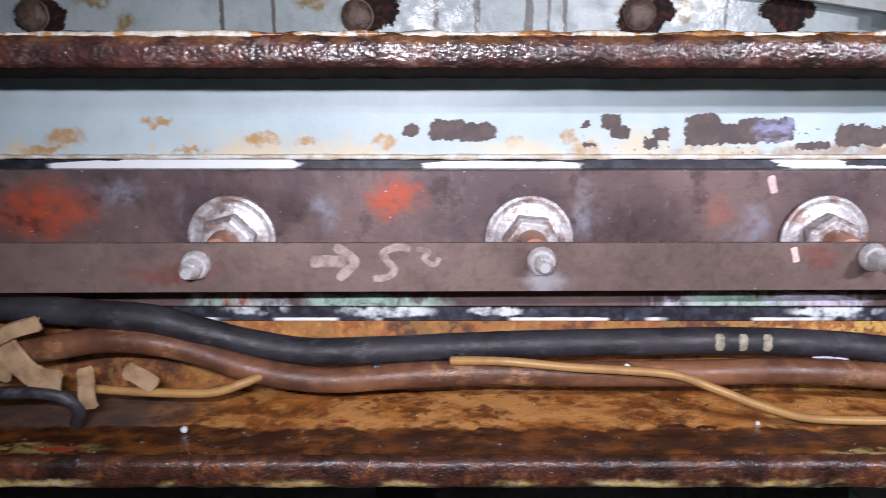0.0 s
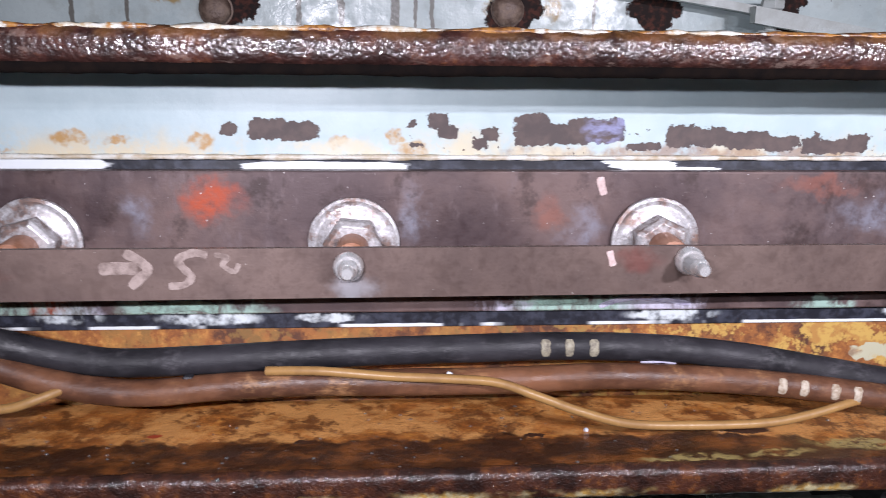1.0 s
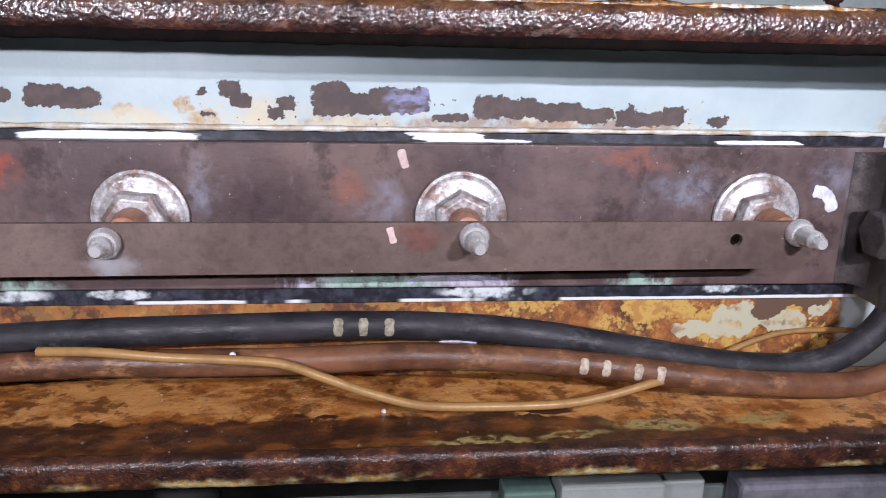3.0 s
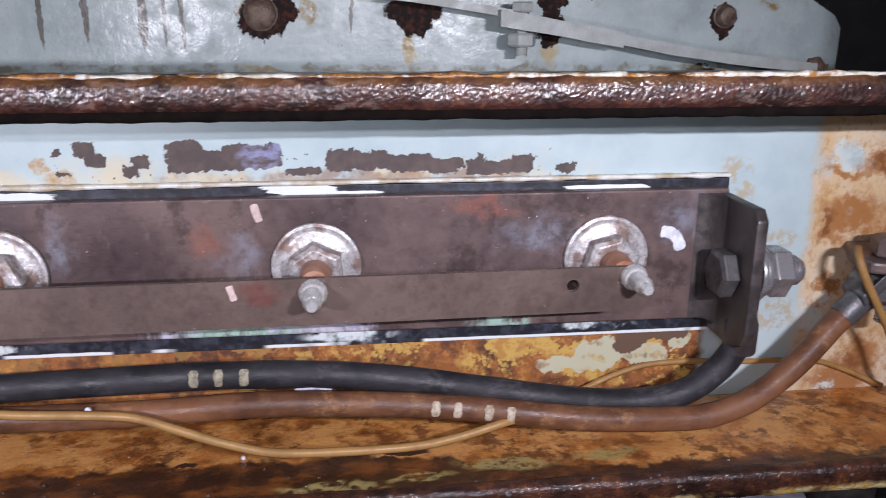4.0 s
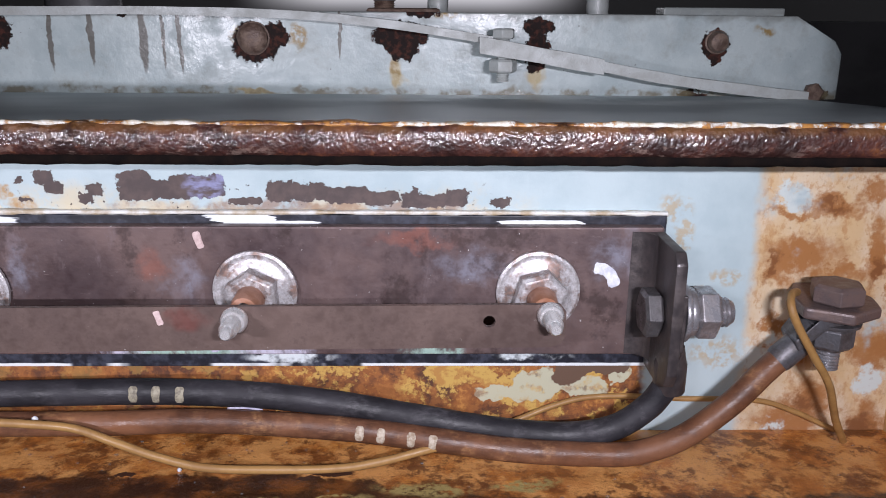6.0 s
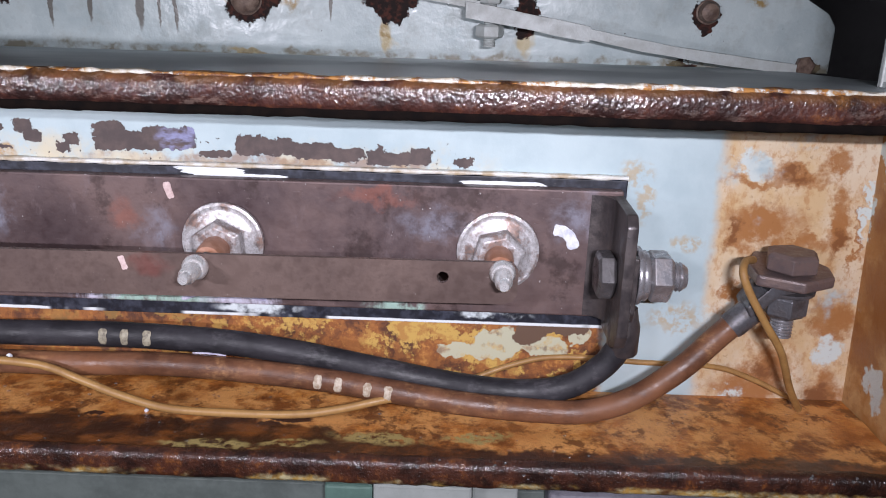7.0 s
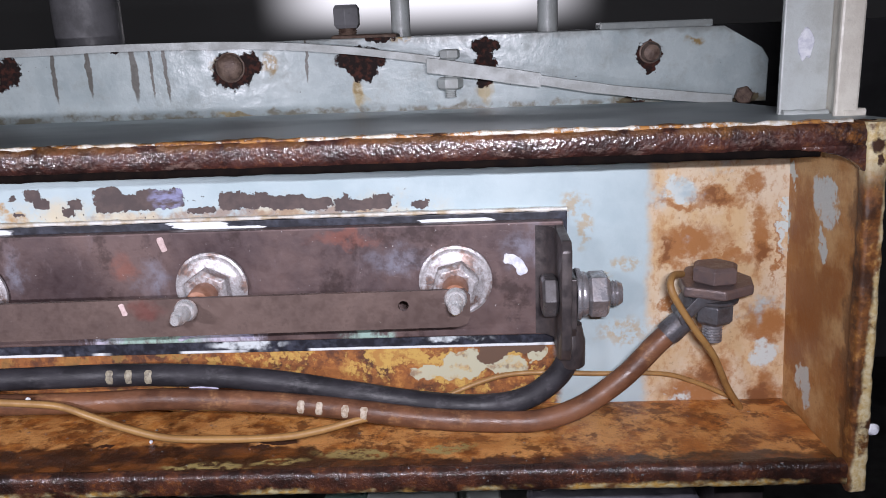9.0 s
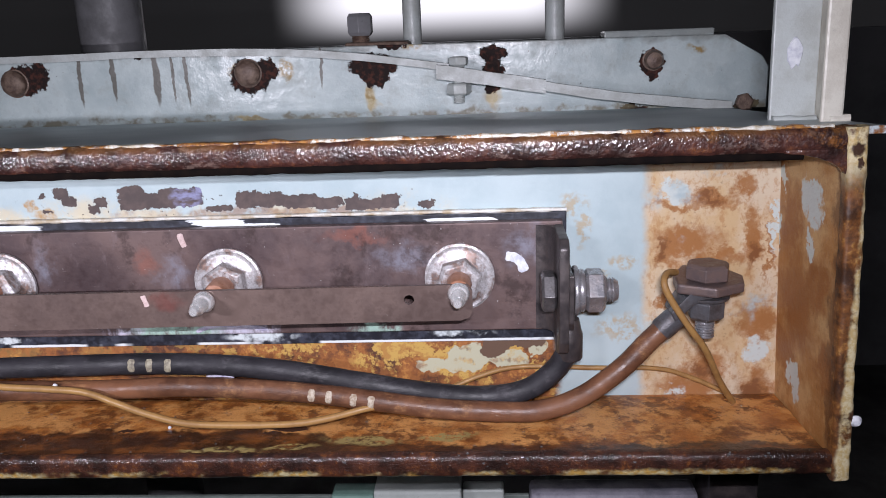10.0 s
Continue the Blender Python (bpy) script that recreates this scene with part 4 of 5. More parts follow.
def make_stud():
    o = (0.0, 0.400, SZ)
    st = thing("busbar_stud", o, "silver-painted stud, dished washer and nut on the copper busbar", "stud", "studs along the busbar")
    part("washer", lathe([(0.008, 0.0002), (0.0215, 0.0002), (0.0225, 0.0010), (0.0223, 0.0026), (0.0208, 0.0032), (0.0192, 0.0026), (0.0175, 0.0030), (0.0155, 0.0042), (0.0090, 0.0048), (0.008, 0.0048)], o, "-y", 48, 0.012), M_SILVER, st, "smeared silver dished washer", True)
    part("nut", hexagon(0.0255, 0.0046, 0.0150, o, "-y", 0.25), M_SILVER, st, "silver-painted hexagon nut")
    part("sleeve", lathe([(0.0072, 0.0140), (0.0078, 0.0160), (0.0074, 0.0270), (0.0066, 0.0300), (0.004, 0.0300)], o, "-y", 28, 0.02), M_ORANGE, st, "rusty orange sleeve", True)
    return st


first = make_stud()
for k, sx in enumerate(STUDS):
    m = Matrix.Translation((sx, 0.400, SZ)) @ Matrix.Rotation(0.35 * k, 4, "Y")
    if k == 0:
        first.matrix_basis = m
    else:
        copy_thing(first, m)

# ---- the flat strip in front, with its screws ----
flat = thing("flat_strip", (0.10, 0.356, 1.043), "tarnished flat copper strip with faded chalk marks", "metal strip")


def on_strip(x, z, out=0.0):
    return Vector((x, strip_y(x) - out, z + (0.30 - x) * 0.010))


def strip_bm():
    x0, x1, zb, zt = -0.47, 0.3535, 1.0318, 1.0540
    hole_x, hole_z, hole_r = 0.3160, 1.0455, 0.0030
    outline = [(x0, zb), (x1 - 0.007, zb), (x1 - 0.002, zb + 0.0018), (x1, zb + 0.006), (x1, zt - 0.004), (x1 - 0.003, zt), (x0, zt)]
    bm = bmesh.new()
    ov = [bm.verts.new((x, 0, z)) for x, z in outline]
    hv = [bm.verts.new((hole_x + hole_r * math.cos(2 * math.pi * k / 16), 0, hole_z + hole_r * math.sin(2 * math.pi * k / 16))) for k in range(16)]
    oe = [bm.edges.new((ov[i], ov[(i + 1) % len(ov)])) for i in range(len(ov))]
    he = [bm.edges.new((hv[i], hv[(i + 1) % 16])) for i in range(16)]
    bmesh.ops.triangle_fill(bm, use_beauty=True, edges=oe + he)
    res = bmesh.ops.extrude_face_region(bm, geom=bm.faces[:])
    bmesh.ops.translate(bm, vec=(0, 0.0026, 0), verts=[v for v in res["geom"] if isinstance(v, bmesh.types.BMVert)])
    for v in bm.verts:
        v.co = Vector((v.co.x, strip_y(v.co.x) + v.co.y, v.co.z + (0.30 - v.co.x) * 0.010))
    return bm


part("strip", strip_bm(), M_STRIP, flat)
P = lambda x, z: tuple(on_strip(x, z, -0.0001))
part("chalk_mark", ribbon([P(-0.0585, 1.0455), P(-0.051, 1.0458), P(-0.043, 1.0455)], 0.0058), M_CHALK, flat, "faded chalk arrow shaft")
part("chalk_mark", ribbon([P(-0.0480, 1.0525), P(-0.0430, 1.0495), P(-0.0390, 1.0452), P(-0.0425, 1.0415), P(-0.0465, 1.0375)], 0.0046), M_CHALK, flat, "faded chalk arrow head")
part("chalk_mark", ribbon([P(-0.0145, 1.0510), P(-0.020, 1.0522), P(-0.0265, 1.0495), P(-0.0245, 1.0455), P(-0.0215, 1.0420), P(-0.0245, 1.0385), P(-0.0310, 1.0378)], 0.0036), M_CHALK, flat, "faded chalk stroke")
part("chalk_mark", ribbon([P(-0.0115, 1.0515), P(-0.0065, 1.0500), P(-0.0085, 1.0470), P(-0.0040, 1.0440), P(-0.0015, 1.0475)], 0.0026), M_CHALK, flat, "faded chalk stroke")
part("paint_mark", ribbon([P(0.1585, 1.0520), P(0.1595, 1.0485), P(0.1605, 1.0450)], 0.0034), M_PINK, flat, "pink-white paint mark")


def make_screw(length):
    o = (0, 0, 0)
    sc = thing("threaded_stud_end", o, "bright threaded stud end and nut clamping the copper strip", "screw", "screws along the strip")
    part("collar", lathe([(0, 0.0), (0.0062, 0.0), (0.0066, 0.0008), (0.0064, 0.0032), (0.0054, 0.0048), (0, 0.0048)], o, "-y", 24, 0.02), M_BRIGHT, sc, "", True)
    part("thread", thread(0.0043, 0.0040, length - 0.004, 0.00125, o), M_BRIGHT, sc, "", True)
    part("tip", lathe([(0.0032, length - 0.0045), (0.0030, length - 0.001), (0.0022, length), (0, length)], o, "-y", 16), M_BRIGHT, sc, "", True)
    return sc


for k, sx in enumerate(STUDS):
    sc = make_screw((0.0165, 0.0140, 0.0200, 0.0210)[k])
    sc.matrix_basis = Matrix.Translation(on_strip(sx + (0, 0, 0, 0.0005)[k], SZ + 0.0025 - (0.30 - sx) * 0.010, 0.0))

# ---- bolt through the folded end ----
EB = (0.4075, 0.378, 1.0425)
eb = thing("end_bolt", EB, "steel hexagon bolt with washers and nut through the busbar end tab", "bolt")
part("head", hexagon(0.0225, -0.0125, -0.0032, EB, "x", 0.52), M_HEAD, eb, "dark greasy bolt head")
part("flat_washer", lathe([(0.006, 0.0070), (0.0150, 0.0070), (0.0154, 0.0076), (0.0154, 0.0092), (0.0150, 0.0098), (0.006, 0.0098)], EB, "x", 36), M_STEEL, eb, "", True)
part("spring_washer", lathe([(0.006, 0.0098), (0.0128, 0.0100), (0.0132, 0.0108), (0.0132, 0.0128), (0.0127, 0.0136), (0.006, 0.0136)], EB, "x", 36), M_STEEL, eb, "", True)
part("nut", hexagon(0.0240, 0.0138, 0.0262, EB, "x", 0.52), M_STEEL, eb)
part("thread", thread(0.0078, 0.0050, 0.0340, 0.0020, EB, "x", 24), M_STEEL, eb, "", True)

# ---- black cable and its lug ----
bc = thing("black_cable", (0.10, 0.375, 0.99), "thick black rubber cable with three cream paint marks", "cable")
BLACK = [(-0.47, 0.385, 1.020), (-0.30, 0.382, 1.020), (-0.19, 0.370, 1.0170), (-0.163, 0.366, 1.0160), (-0.140, 0.366, 1.0140), (-0.119, 0.370, 1.0065), (-0.094, 0.375, 0.998), (-0.066, 0.376, 0.9935), (-0.024, 0.376, 0.9945),
         (0.033, 0.376, 0.997), (0.100, 0.376, 0.9985), (0.148, 0.376, 0.9990), (0.197, 0.376, 0.9970), (0.238, 0.376, 0.9920), (0.281, 0.376, 0.9840), (0.326, 0.376, 0.9760), (0.361, 0.376, 0.9735),
         (0.386, 0.376, 0.9780), (0.403, 0.376, 0.9905), (0.4115, 0.375, 1.0040)]
bsheath = part("sheath", hose(BLACK, 0.0069), M_RUBBER, bc, "", True)


def cable_mark(points, at_x, radius, width, parent, material, a0=-22, a1=48):
    """A painted band part of the way round a cable."""
    path = spline(points, 8)
    i = min(range(1, len(path) - 1), key=lambda k: abs(path[k].x - at_x))
    d = (path[i + 1] - path[i - 1]).normalized()
    q = path[i] + d * ((at_x - path[i].x) / max(d.x, 0.2))
    f = (Vector((0, -1, 0)) - d * d.dot(Vector((0, -1, 0)))).normalized()
    u = f.cross(d) if f.cross(d).z > 0 else d.cross(f)
    bm = bmesh.new()
    rows = []
    for k in range(9):
        a = radians(a0 + (a1 - a0) * k / 8)
        n = f * math.cos(a) + u * math.sin(a)
        w = width / 2 * (1 + 0.3 * noise.noise(Vector((at_x * 300, k * 0.7, 0)))) * (0.7 if k in (0, 8) else 1)
        rows.append([bm.verts.new(q + n * radius - d * w), bm.verts.new(q + n * (radius + 0.0003) - d * w * 0.8), bm.verts.new(q + n * (radius + 0.0003) + d * w * 0.8), bm.verts.new(q + n * radius + d * w)])
    for a, b in zip(rows, rows[1:]):
        for k in range(3):
            bm.faces.new((a[k], a[k + 1], b[k + 1], b[k]))
    part("paint_mark", bm, material, parent, "", True)


for mx in (0.136, 0.1475, 0.1595):
    cable_mark(BLACK, mx, 0.0070, 0.0044, bsheath, M_MARKB)
part("scuff", ribbon([(0.183, 0.3712, 0.9922), (0.192, 0.3711, 0.9921), (0.201, 0.3712, 0.9912)], 0.0009), M_LILAC, bsheath, "white scrape")
lug = thing("black_cable_lug", (0.413, 0.376, 1.02), "dark crimped cable lug on the busbar end tab", "cable lug")
part("palm", slab([(0.4108, 0.364, 1.056), (0.4108, 0.392, 1.056), (0.4108, 0.392, 1.026), (0.4108, 0.385, 1.020), (0.4108, 0.368, 1.020), (0.4108, 0.364, 1.026)], (0.0034, 0, 0), 0.0008), M_DARK, lug)
part("barrel", lathe([(0, 0.0), (0.0078, 0.0), (0.0084, 0.001), (0.0084, 0.016), (0.0074, 0.019), (0.006, 0.026), (0, 0.026)], (0.4122, 0.3755, 0.9995), "z", 24, 0.02), M_DARK, lug, "", True)

# ---- brown cable and its lug at the earth terminal ----
cc = thing("brown_cable", (0.15, 0.368, 0.98), "thick brown sheathed cable with four cream paint marks", "cable")
BROWN = [(-0.47, 0.372, 0.985), (-0.30, 0.370, 0.990), (-0.215, 0.368, 0.9955), (-0.186, 0.365, 1.0005), (-0.166, 0.365, 1.0035), (-0.145, 0.366, 1.0025), (-0.123, 0.368, 0.9970), (-0.099, 0.368, 0.9885), (-0.074, 0.368, 0.9830), (-0.051, 0.368, 0.9815),
         (-0.018, 0.368, 0.9840), (0.021, 0.368, 0.9855), (0.060, 0.368, 0.9850), (0.116, 0.368, 0.9850), (0.165, 0.368, 0.9865), (0.205, 0.368, 0.9848), (0.251, 0.368, 0.9808), (0.290, 0.366, 0.9763), (0.330, 0.364, 0.9715), (0.370, 0.364, 0.9688),
         (0.394, 0.364, 0.9695), (0.418, 0.366, 0.9770), (0.443, 0.371, 0.9930), (0.461, 0.375, 1.0100), (0.4700, 0.3770, 1.0180)]
csheath = part("sheath", hose(BROWN, 0.0064), M_BROWN, cc, "", True)
for mx in (0.2515, 0.2625, 0.2780, 0.2890):
    cable_mark(BROWN, mx, 0.0065, 0.0042, csheath, M_MARK)

# ---- earth terminal: a tab on the panel with a vertical bolt ----
et = thing("earth_terminal", (0.493, 0.39, 1.045), "rusted steel earthing tab fixed to the panel", "terminal")
tab = [(0.4870, 0.4108, 1.0415), (0.4770, 0.389, 1.0415), (0.4755, 0.3705, 1.0415), (0.4960, 0.3600, 1.0415), (0.5150, 0.3705, 1.0415), (0.5190, 0.387, 1.0415), (0.5090, 0.4108, 1.0415)]
part("tab", slab(tab, (0, 0, 0.0062), 0.0014), M_TERMINAL, et)
TB = (0.4950, 0.3785, 1.0478)
tb = thing("terminal_bolt", TB, "rusted hexagon bolt and nut through the earthing tab", "bolt")
part("head", hexagon(0.0238, 0.0, 0.0108, TB, "z", 0.2), M_TERMINAL, tb)
part("shank", thread(0.0060, -0.036, 0.002, 0.0017, TB, "z", 20), M_STEEL, tb, "", True)
part("washer", lathe([(0.005, -0.0110), (0.0135, -0.0110), (0.0138, -0.0104), (0.0138, -0.0092), (0.005, -0.0090)], TB, "z", 30), M_LEAD, tb, "", True)
part("nut", hexagon(0.0200, -0.0245, -0.0112, TB, "z", 0.45), M_LEAD, tb)
bl = thing("brown_cable_lug", (0.478, 0.377, 1.03), "grey tinned cable lug under the earthing tab", "cable lug")
d = Vector((0.4915, 0.3785, 1.0375)) - Vector((0.4700, 0.3770, 1.0180))
part("barrel", shift(lathe([(0, -0.003), (0.0070, -0.003), (0.0074, -0.001), (0.0072, 0.010), (0.0080, 0.013), (0, 0.015)], (0, 0, 0), "z", 22, 0.05), Matrix.Translation((0.4700, 0.3770, 1.0180)) @ d.to_track_quat("Z", "Y").to_matrix().to_4x4()), M_LEAD, bl, "", True)
part("palm", slab([(0.4750, 0.3685, 1.0240), (0.4750, 0.3870, 1.0240), (0.4850, 0.3900, 1.0370), (0.5025, 0.3865, 1.0385), (0.5025, 0.3705, 1.0385), (0.4850, 0.3665, 1.0370)], (-0.003, 0, 0.0060), 0.0010), M_LEAD, bl)

# ---- thin ochre wires ----
def wire(points, radius, label):
    w = thing("thin_wire", points[len(points) // 2], label, "wire", "thin ochre wires")
    part("sheath", hose(points, radius, 12, 8, 0.05), M_WIRE, w, "", True)


wire([(0.004, 0.3660, 0.9925), (0.030, 0.3600, 0.9945), (0.060, 0.3565, 0.9930), (0.088, 0.3560, 0.9915), (0.111, 0.3550, 0.9895), (0.130, 0.3535, 0.9830), (0.150, 0.3525, 0.9755), (0.174, 0.3530, 0.9685), (0.205, 0.3540, 0.9665), (0.240, 0.3550, 0.9665),
      (0.262, 0.3570, 0.9690), (0.284, 0.3600, 0.9735), (0.305, 0.3690, 0.9740)], 0.0022, "thin ochre wire looping down to the wet tray floor")
wire([(-0.172, 0.3560, 0.9830), (-0.160, 0.3560, 0.9815), (-0.133, 0.3560, 0.9800), (-0.111, 0.3565, 0.9800), (-0.097, 0.3590, 0.9835), (-0.085, 0.3660, 0.9865)], 0.0022, "thin ochre wire emerging from under the brown cable")
wire([(0.318, 0.4000, 0.9615), (0.337, 0.4030, 0.9675), (0.356, 0.4060, 0.9740), (0.375, 0.4080, 0.9785), (0.400, 0.4085, 0.9795), (0.431, 0.4080, 0.9780), (0.472, 0.4080, 0.9770), (0.494, 0.4080, 0.9710), (0.521, 0.4060, 0.9590)], 0.0016, "thin ochre wire lying against the rusted panel")
wire([(0.4780, 0.3860, 1.0505), (0.4700, 0.3750, 1.0530), (0.4670, 0.3670, 1.0490), (0.4715, 0.3660, 1.0390), (0.4825, 0.3670, 1.0220), (0.4950, 0.3720, 1.0040), (0.5080, 0.3840, 0.9780), (0.5200, 0.3940, 0.9590)], 0.0021, "thin ochre wire hanging from the earthing tab")

# ---- loose ends at the far end of the tray ----
loop = thing("black_wire_loop", (-0.195, 0.345, 0.98), "loop of thin black wire on the tray floor", "wire")
part("sheath", hose([(-0.235, 0.352, 0.976), (-0.215, 0.345, 0.9835), (-0.195, 0.342, 0.9865), (-0.178, 0.343, 0.9845), (-0.171, 0.346, 0.976), (-0.176, 0.352, 0.966)], 0.0032, 14, 8, 0.05), M_RUBBER, loop, "", True)
for k, (pts, wd) in enumerate(((((-0.235, 0.352, 0.999), (-0.21, 0.345, 1.009), (-0.195, 0.342, 1.0165), (-0.181, 0.342, 1.0205)), 0.0075),
                               (((-0.203, 0.348, 1.008), (-0.195, 0.345, 0.999), (-0.186, 0.343, 0.993), (-0.176, 0.344, 0.9905)), 0.0120),
                               (((-0.168, 0.350, 0.9960), (-0.1665, 0.347, 0.989), (-0.1665, 0.346, 0.982), (-0.166, 0.348, 0.976)), 0.0080),
                               (((-0.225, 0.352, 0.995), (-0.212, 0.349, 0.997), (-0.20, 0.347, 0.994)), 0.012),
                               (((-0.150, 0.352, 0.994), (-0.142, 0.351, 0.990), (-0.136, 0.352, 0.985)), 0.009))):
    t = thing("tape_scrap", pts[1], "crumpled scrap of tan cloth tape round the wires", "tape", "tape scraps")
    part("strip", ribbon(pts, wd, 0.0016, 6), M_TAPE, t, "", True)

# ---- upper plate with bolts behind the ledge ----
PY = 0.640
up = thing("upper_plate", (0.1, PY, 1.125), "pale painted steel plate with rusted bolts and brown runs", "steel plate")
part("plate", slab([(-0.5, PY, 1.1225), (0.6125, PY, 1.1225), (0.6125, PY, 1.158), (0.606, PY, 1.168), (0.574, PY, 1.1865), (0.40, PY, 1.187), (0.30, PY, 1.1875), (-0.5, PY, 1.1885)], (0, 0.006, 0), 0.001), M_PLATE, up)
part("rear_flange", block(0.47, 0.566, PY + 0.0065, PY + 0.030, 1.186, 1.1925, 0.0015), M_PLATE, up)
for bx, bz, rr in ((0.151, 1.1672, 0.0115), (-0.066, 1.1650, 0.0115), (-0.315, 1.166, 0.0115), (0.512, 1.1668, 0.0082)):
    part("bolt", lathe([(rr + 0.0012, 0.0), (rr + 0.0012, 0.0012), (rr, 0.0016), (rr, 0.005), (rr * 0.8, 0.0078), (rr * 0.45, 0.0088), (0, 0.009)], (bx, PY, bz), "-y", 24, 0.05), M_BOLTRUST, up, "corroded dome-headed bolt", True)
part("bolt", hexagon(0.014, 0.0, 0.006, (0.592, PY, 1.128), "-y", 0.2), M_BOLTRUST, up, "corroded bolt")

# the painted flat rail clipped along the plate
rail = thing("painted_rail", (0.2, 0.60, 1.17), "pale painted flat rail sagging across the plate", "rail")


def bent_rail(points, h, y, thick):
    bm = bmesh.new()
    path = spline([(px, y, pz) for px, pz in points], 6)
    rows = []
    for i, q in enumerate(path):
        hh = h / 2 * (1 + 0.12 * noise.noise(q * 40))
        rows.append([bm.verts.new(q + Vector((0, dy, dz))) for dy, dz in ((0, -hh), (0, hh), (thick, hh), (thick, -hh))])
    for a, b in zip(rows, rows[1:]):
        for k in range(4):
            j = (k + 1) % 4
            bm.faces.new((a[k], b[k], b[j], a[j]))
    bm.faces.new(rows[0]), bm.faces.new(rows[-1][::-1])
    bmesh.ops.recalc_face_normals(bm, faces=bm.faces)
    return bm


part("long_bar", bent_rail([(-0.5, 1.188), (-0.05, 1.1865), (0.07, 1.1875), (0.18, 1.1855), (0.25, 1.1798), (0.30, 1.1730), (0.334, 1.1678)], 0.0058, 0.604, 0.010), M_POST, rail)
part("sleeve_bar", bent_rail([(0.3235, 1.1650), (0.35, 1.1610), (0.385, 1.1550), (0.4150, 1.1500)], 0.0112, 0.594, 0.009), M_POST, rail, "thicker lapped piece of the rail")
part("short_bar", bent_rail([(0.4130, 1.1505), (0.440, 1.1455), (0.461, 1.1420), (0.50, 1.1365), (0.5690, 1.1290)], 0.0078, 0.595, 0.008), M_POST, rail)
CL = (0.342, 0.6085, 1.158)
clamp = thing("rail_clamp", CL, "painted clamp bolt joining the two rail pieces", "bolt")
part("head", hexagon(0.0150, 0.0110, 0.0185, CL, "z", 0.3), M_POST, clamp)
part("nut", hexagon(0.0185, -0.0135, -0.0035, CL, "z", 0.1), M_POST, clamp)
part("shank", thread(0.0048, -0.0200, 0.0120, 0.0016, CL, "z", 16), M_POST, clamp, "", True)

# ---- corner post ----
cp = thing("corner_post", (0.545, 0.38, 1.145), "pale painted angle-iron post welded on the ledge corner", "post")
lean = Matrix.Translation((0.545, 0, 1.145)) @ Matrix.Rotation(radians(-0.8), 4, "Y") @ Matrix.Translation((-0.545, 0, -1.145))
part("rear_leg", shift(block(0.5310, 0.5575, 0.396, 0.400, 1.140, 1.75, 0.0008), lean), M_POST, cp)
part("front_leg", shift(block(0.5576, 0.5616, 0.371, 0.400, 1.140, 1.75, 0.0012), lean), M_CREAMPAINT, cp, "cream edge of the angle iron")
part("front_return", shift(block(0.5490, 0.5615, 0.3668, 0.3708, 1.141, 1.75, 0.0014), lean), M_CREAMPAINT, cp, "cream folded lip of the post")
part("weld_foot", shift(rough_bar(0.5540, 0.5650, 0.366, 0.374, 1.1405, 1.1462, 0.0025, 0.003, 0.0012, 90), Matrix.Identity(4)), M_CREAMPAINT, cp, "", True)
part("weld_foot", rough_bar(0.532, 0.557, 0.391, 0.397, 1.1370, 1.1425, 0.0025, 0.003, 0.0012, 90), M_POST, cp, "", True)
part("bare_spot", shift(lathe([(0, 0), (0.006, 0), (0.0055, 0.0006), (0, 0.0008)], (0, 0, 0), "-y", 24, 0.25), Matrix.Translation((0.5430, 0.3958, 1.179)) @ Matrix.Diagonal((0.75, 1, 1.45, 1))), M_WHITE, cp, "white patch of bare primer")

# ---- uprights and gear behind the plate ----
def upright(name, x, y, half, z0, z1, label, mat=None, round_=False):
    th = thing(name, (x, y, z0), label, "upright", "uprights behind the plate")
    if round_:
        part("tube", lathe([(0, 0), (half, 0), (half, z1 - z0), (0, z1 - z0)], (x, y, z0), "z", 32), mat or M_POST, th, "", True)
    else:
        part("bar", block(x - half, x + half, y, y + 0.006, z0, z1, 0.0008), mat or M_POST, th)


upright("round_rod", 0.2945, 0.72, 0.0090, 0.0, 1.9, "pale painted round rod behind the plate", None, True)
upright("round_rod", 0.4330, 0.72, 0.0095, 0.0, 1.9, "pale painted round rod with a rusty foot", None, True)
upright("round_column", -0.0415, 0.80, 0.034, 0.0, 2.2, "grey painted round column behind the plate", M_COLUMN, True)
KB = (0.251, 0.668, 1.186)
kb = thing("clamp_bolt", KB, "rusty upright bolt and nut on the plate's rear edge", "bolt")
part("stud", thread(0.0085, -0.012, 0.030, 0.0018, KB, "z", 18), M_BOLTRUST, kb, "", True)
part("nut", hexagon(0.0215, 0.010, 0.030, KB, "z", 0.52), M_COLUMN, kb)
part("base", block(KB[0] - 0.014, KB[0] + 0.045, 0.655, 0.690, 1.1755, 1.1905, 0.003), M_BOLTRUST, kb)

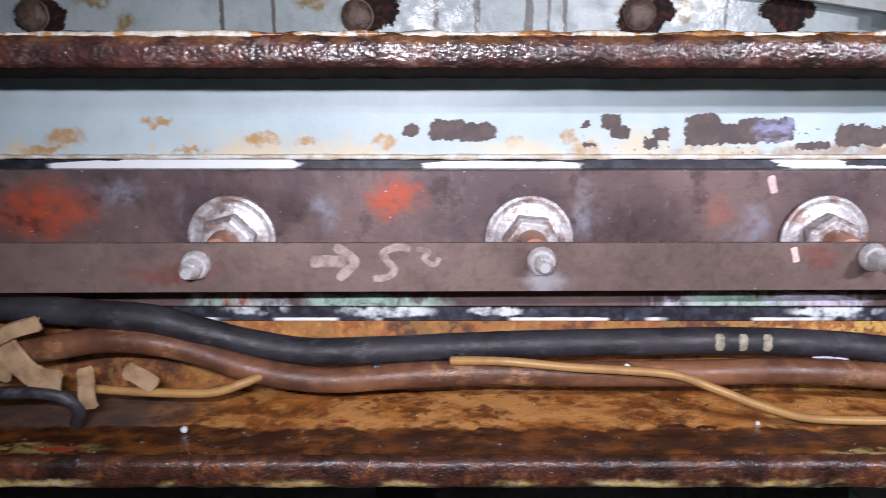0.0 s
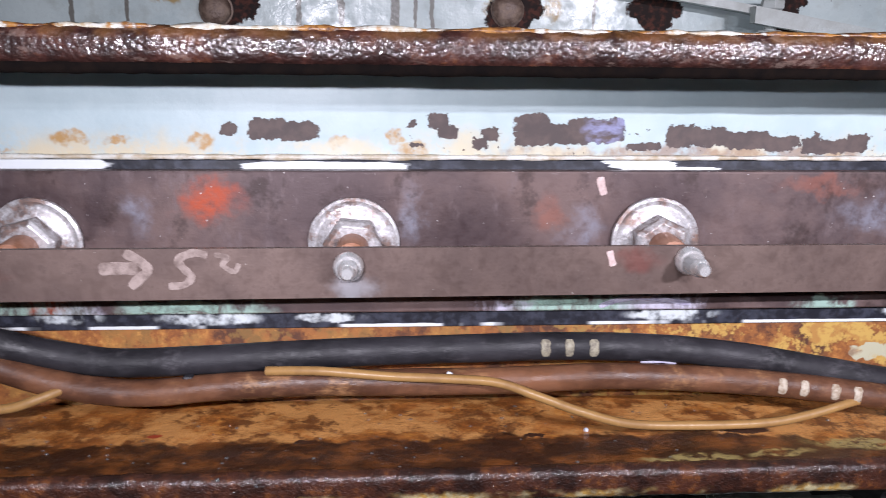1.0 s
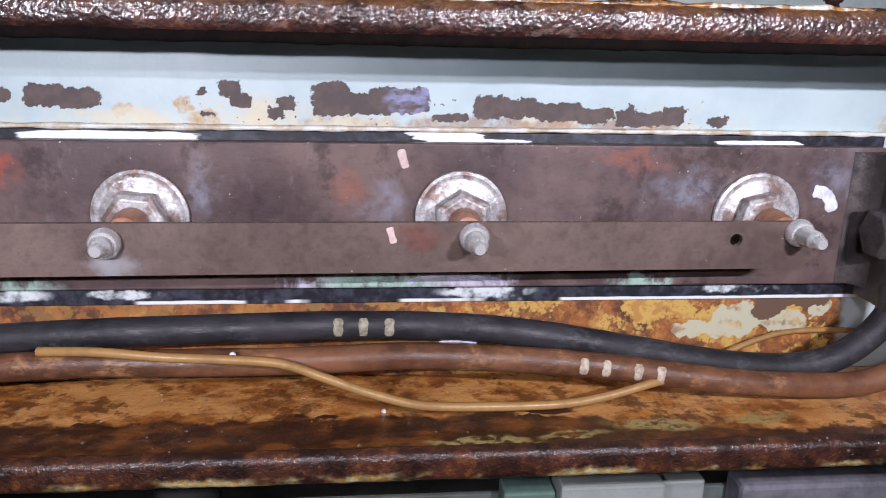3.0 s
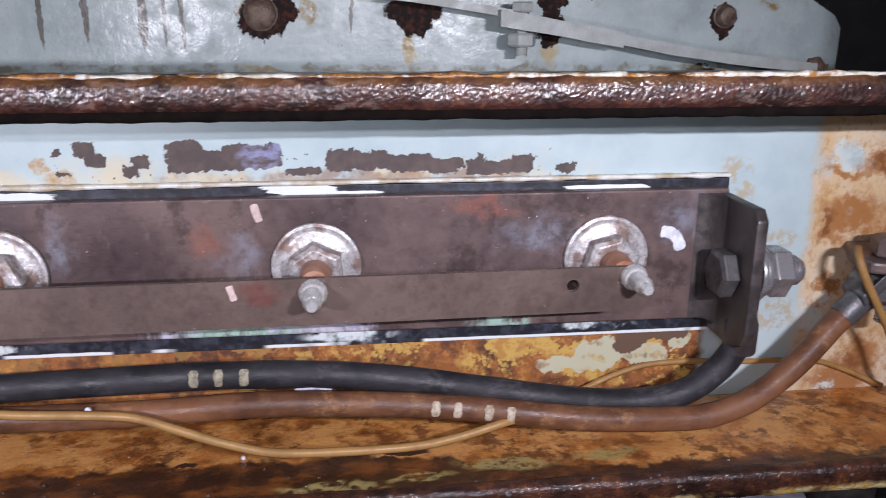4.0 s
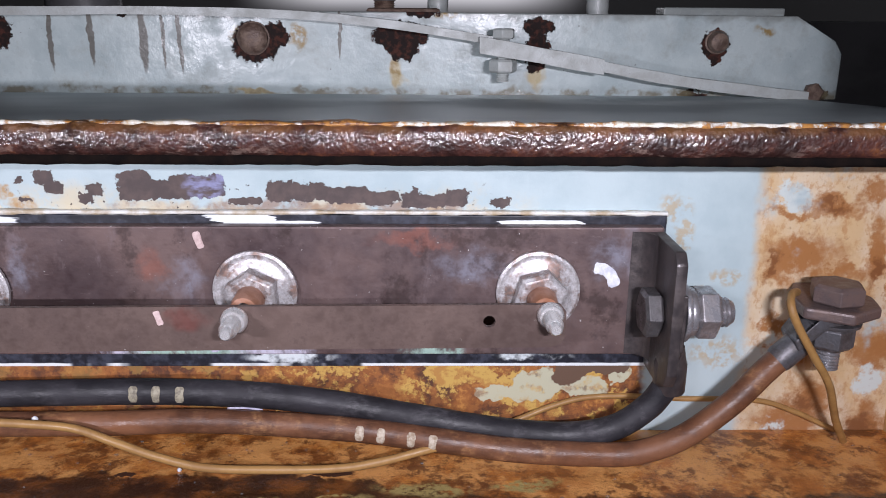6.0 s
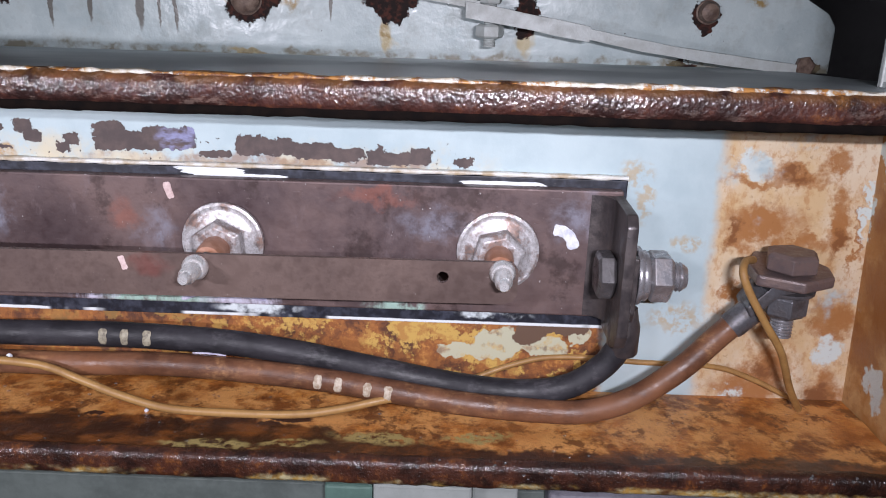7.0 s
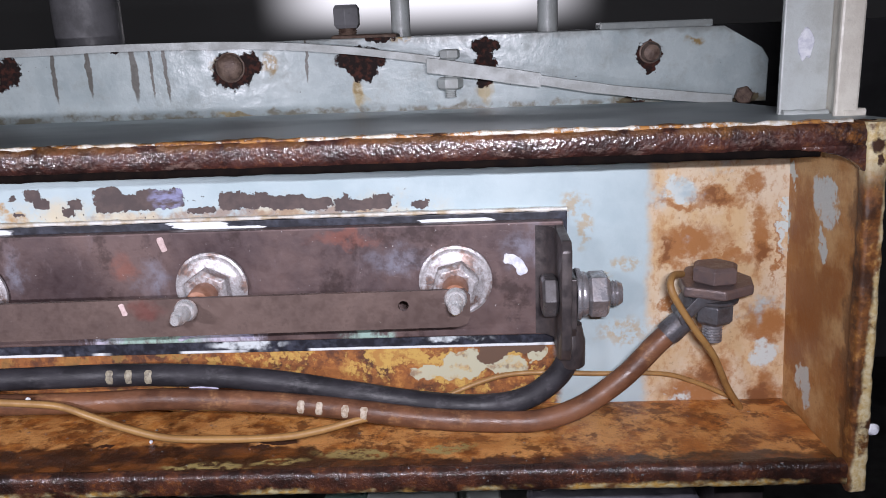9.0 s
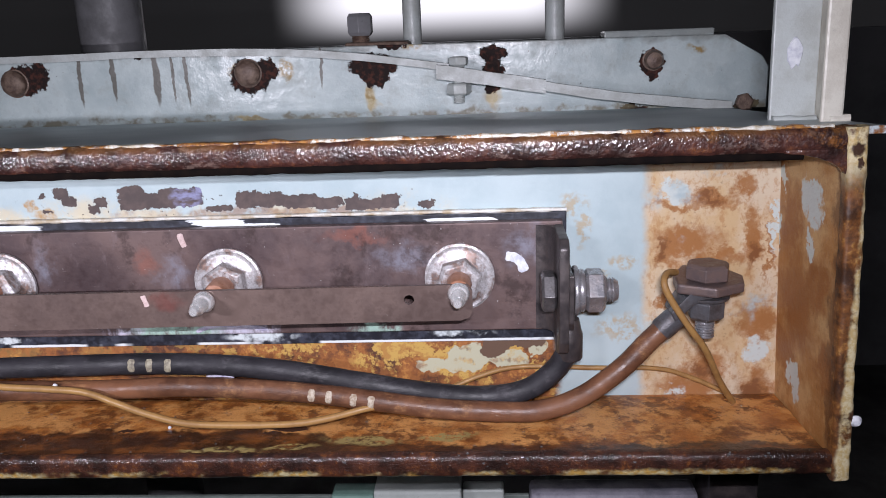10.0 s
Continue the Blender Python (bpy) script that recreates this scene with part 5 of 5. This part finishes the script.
# ---- crumbs and a cable tie end ----
for k, (cx, cy, cz, cr) in enumerate(((0.089, 0.3615, 0.9912, 0.0016), (0.157, 0.3660, 0.9592, 0.0012), (-0.126, 0.3560, 0.9608, 0.0017))):
    bm = bmesh.new()
    bmesh.ops.create_icosphere(bm, subdivisions=2, radius=cr)
    for v in bm.verts:
        v.co *= 1 + 0.35 * noise.noise(v.co * 500 + Vector((k * 7, 0, 0)))
    shift(bm, Matrix.Translation((cx, cy, cz)))
    tagged(part("paint_crumb", bm, M_WHITE), "small white crumb of paint in the tray", "paint crumb", "paint crumbs")
tie = thing("cable_tie", (-0.032, 0.365, 0.988), "black cable tie end on the black cable", "cable tie")
part("head", block(-0.0350, -0.0300, 0.3660, 0.3710, 0.9860, 0.9900, 0.0012), M_RUBBER, tie)

# ---- beads of water on the rusted edges and the tray ----
M_WATER = bpy.data.materials.new("water_bead")
M_WATER.use_nodes = True
wb = M_WATER.node_tree.nodes["Principled BSDF"]
wb.inputs["Base Color"].default_value = (0.9, 0.93, 0.95, 1)
wb.inputs["Roughness"].default_value = 0.04
wb.inputs["Transmission Weight"].default_value = 0.9
wb.inputs["IOR"].default_value = 1.33


def beads(name, count, seed, place, label):
    """Many small flattened drops; place(rng) gives a spot, its normal and a radius."""
    rng = random.Random(seed)
    base = bmesh.new()
    bmesh.ops.create_icosphere(base, subdivisions=2, radius=1)
    bv, bf = [v.co.copy() for v in base.verts], [[v.index for v in f.verts] for f in base.faces]
    base.free()
    verts, faces = [], []
    for _ in range(count):
        p, n, r = place(rng)
        q = Vector(n).to_track_quat("Z", "Y")
        sx = rng.uniform(0.8, 1.7)
        o = len(verts)
        verts += [Vector(p) + q @ Vector((v.x * r * sx, v.y * r, v.z * r * 0.6)) for v in bv]
        faces += [[i + o for i in f] for f in bf]
    me = bpy.data.meshes.new(name)
    me.from_pydata(verts, [], faces)
    me.materials.append(M_WATER)
    me.shade_smooth()
    return tagged(new(name, me), label, "water drops", "", "stuff")


def edge_spot(rng):
    return (rng.choice((rng.uniform(-0.25, 0.54), rng.gauss(0.42, 0.08))), 0.3150 + rng.uniform(0, 0.003), 0.9625 + rng.gauss(0, 0.0016)), (0, -0.8, 0.6), rng.uniform(0.0004, 0.0011)


def tray_spot(rng):
    y = rng.uniform(0.328, 0.400)
    return (rng.uniform(-0.25, 0.54), y, 0.9605 - (y - 0.32) * 0.044), (0, 0, 1), rng.uniform(0.0003, 0.0008)


beads("water_drops", 400, 1, edge_spot, "beads of water along the tray's rusted front edge")
beads("water_drops", 220, 3, tray_spot, "scattered beads of water on the tray floor")
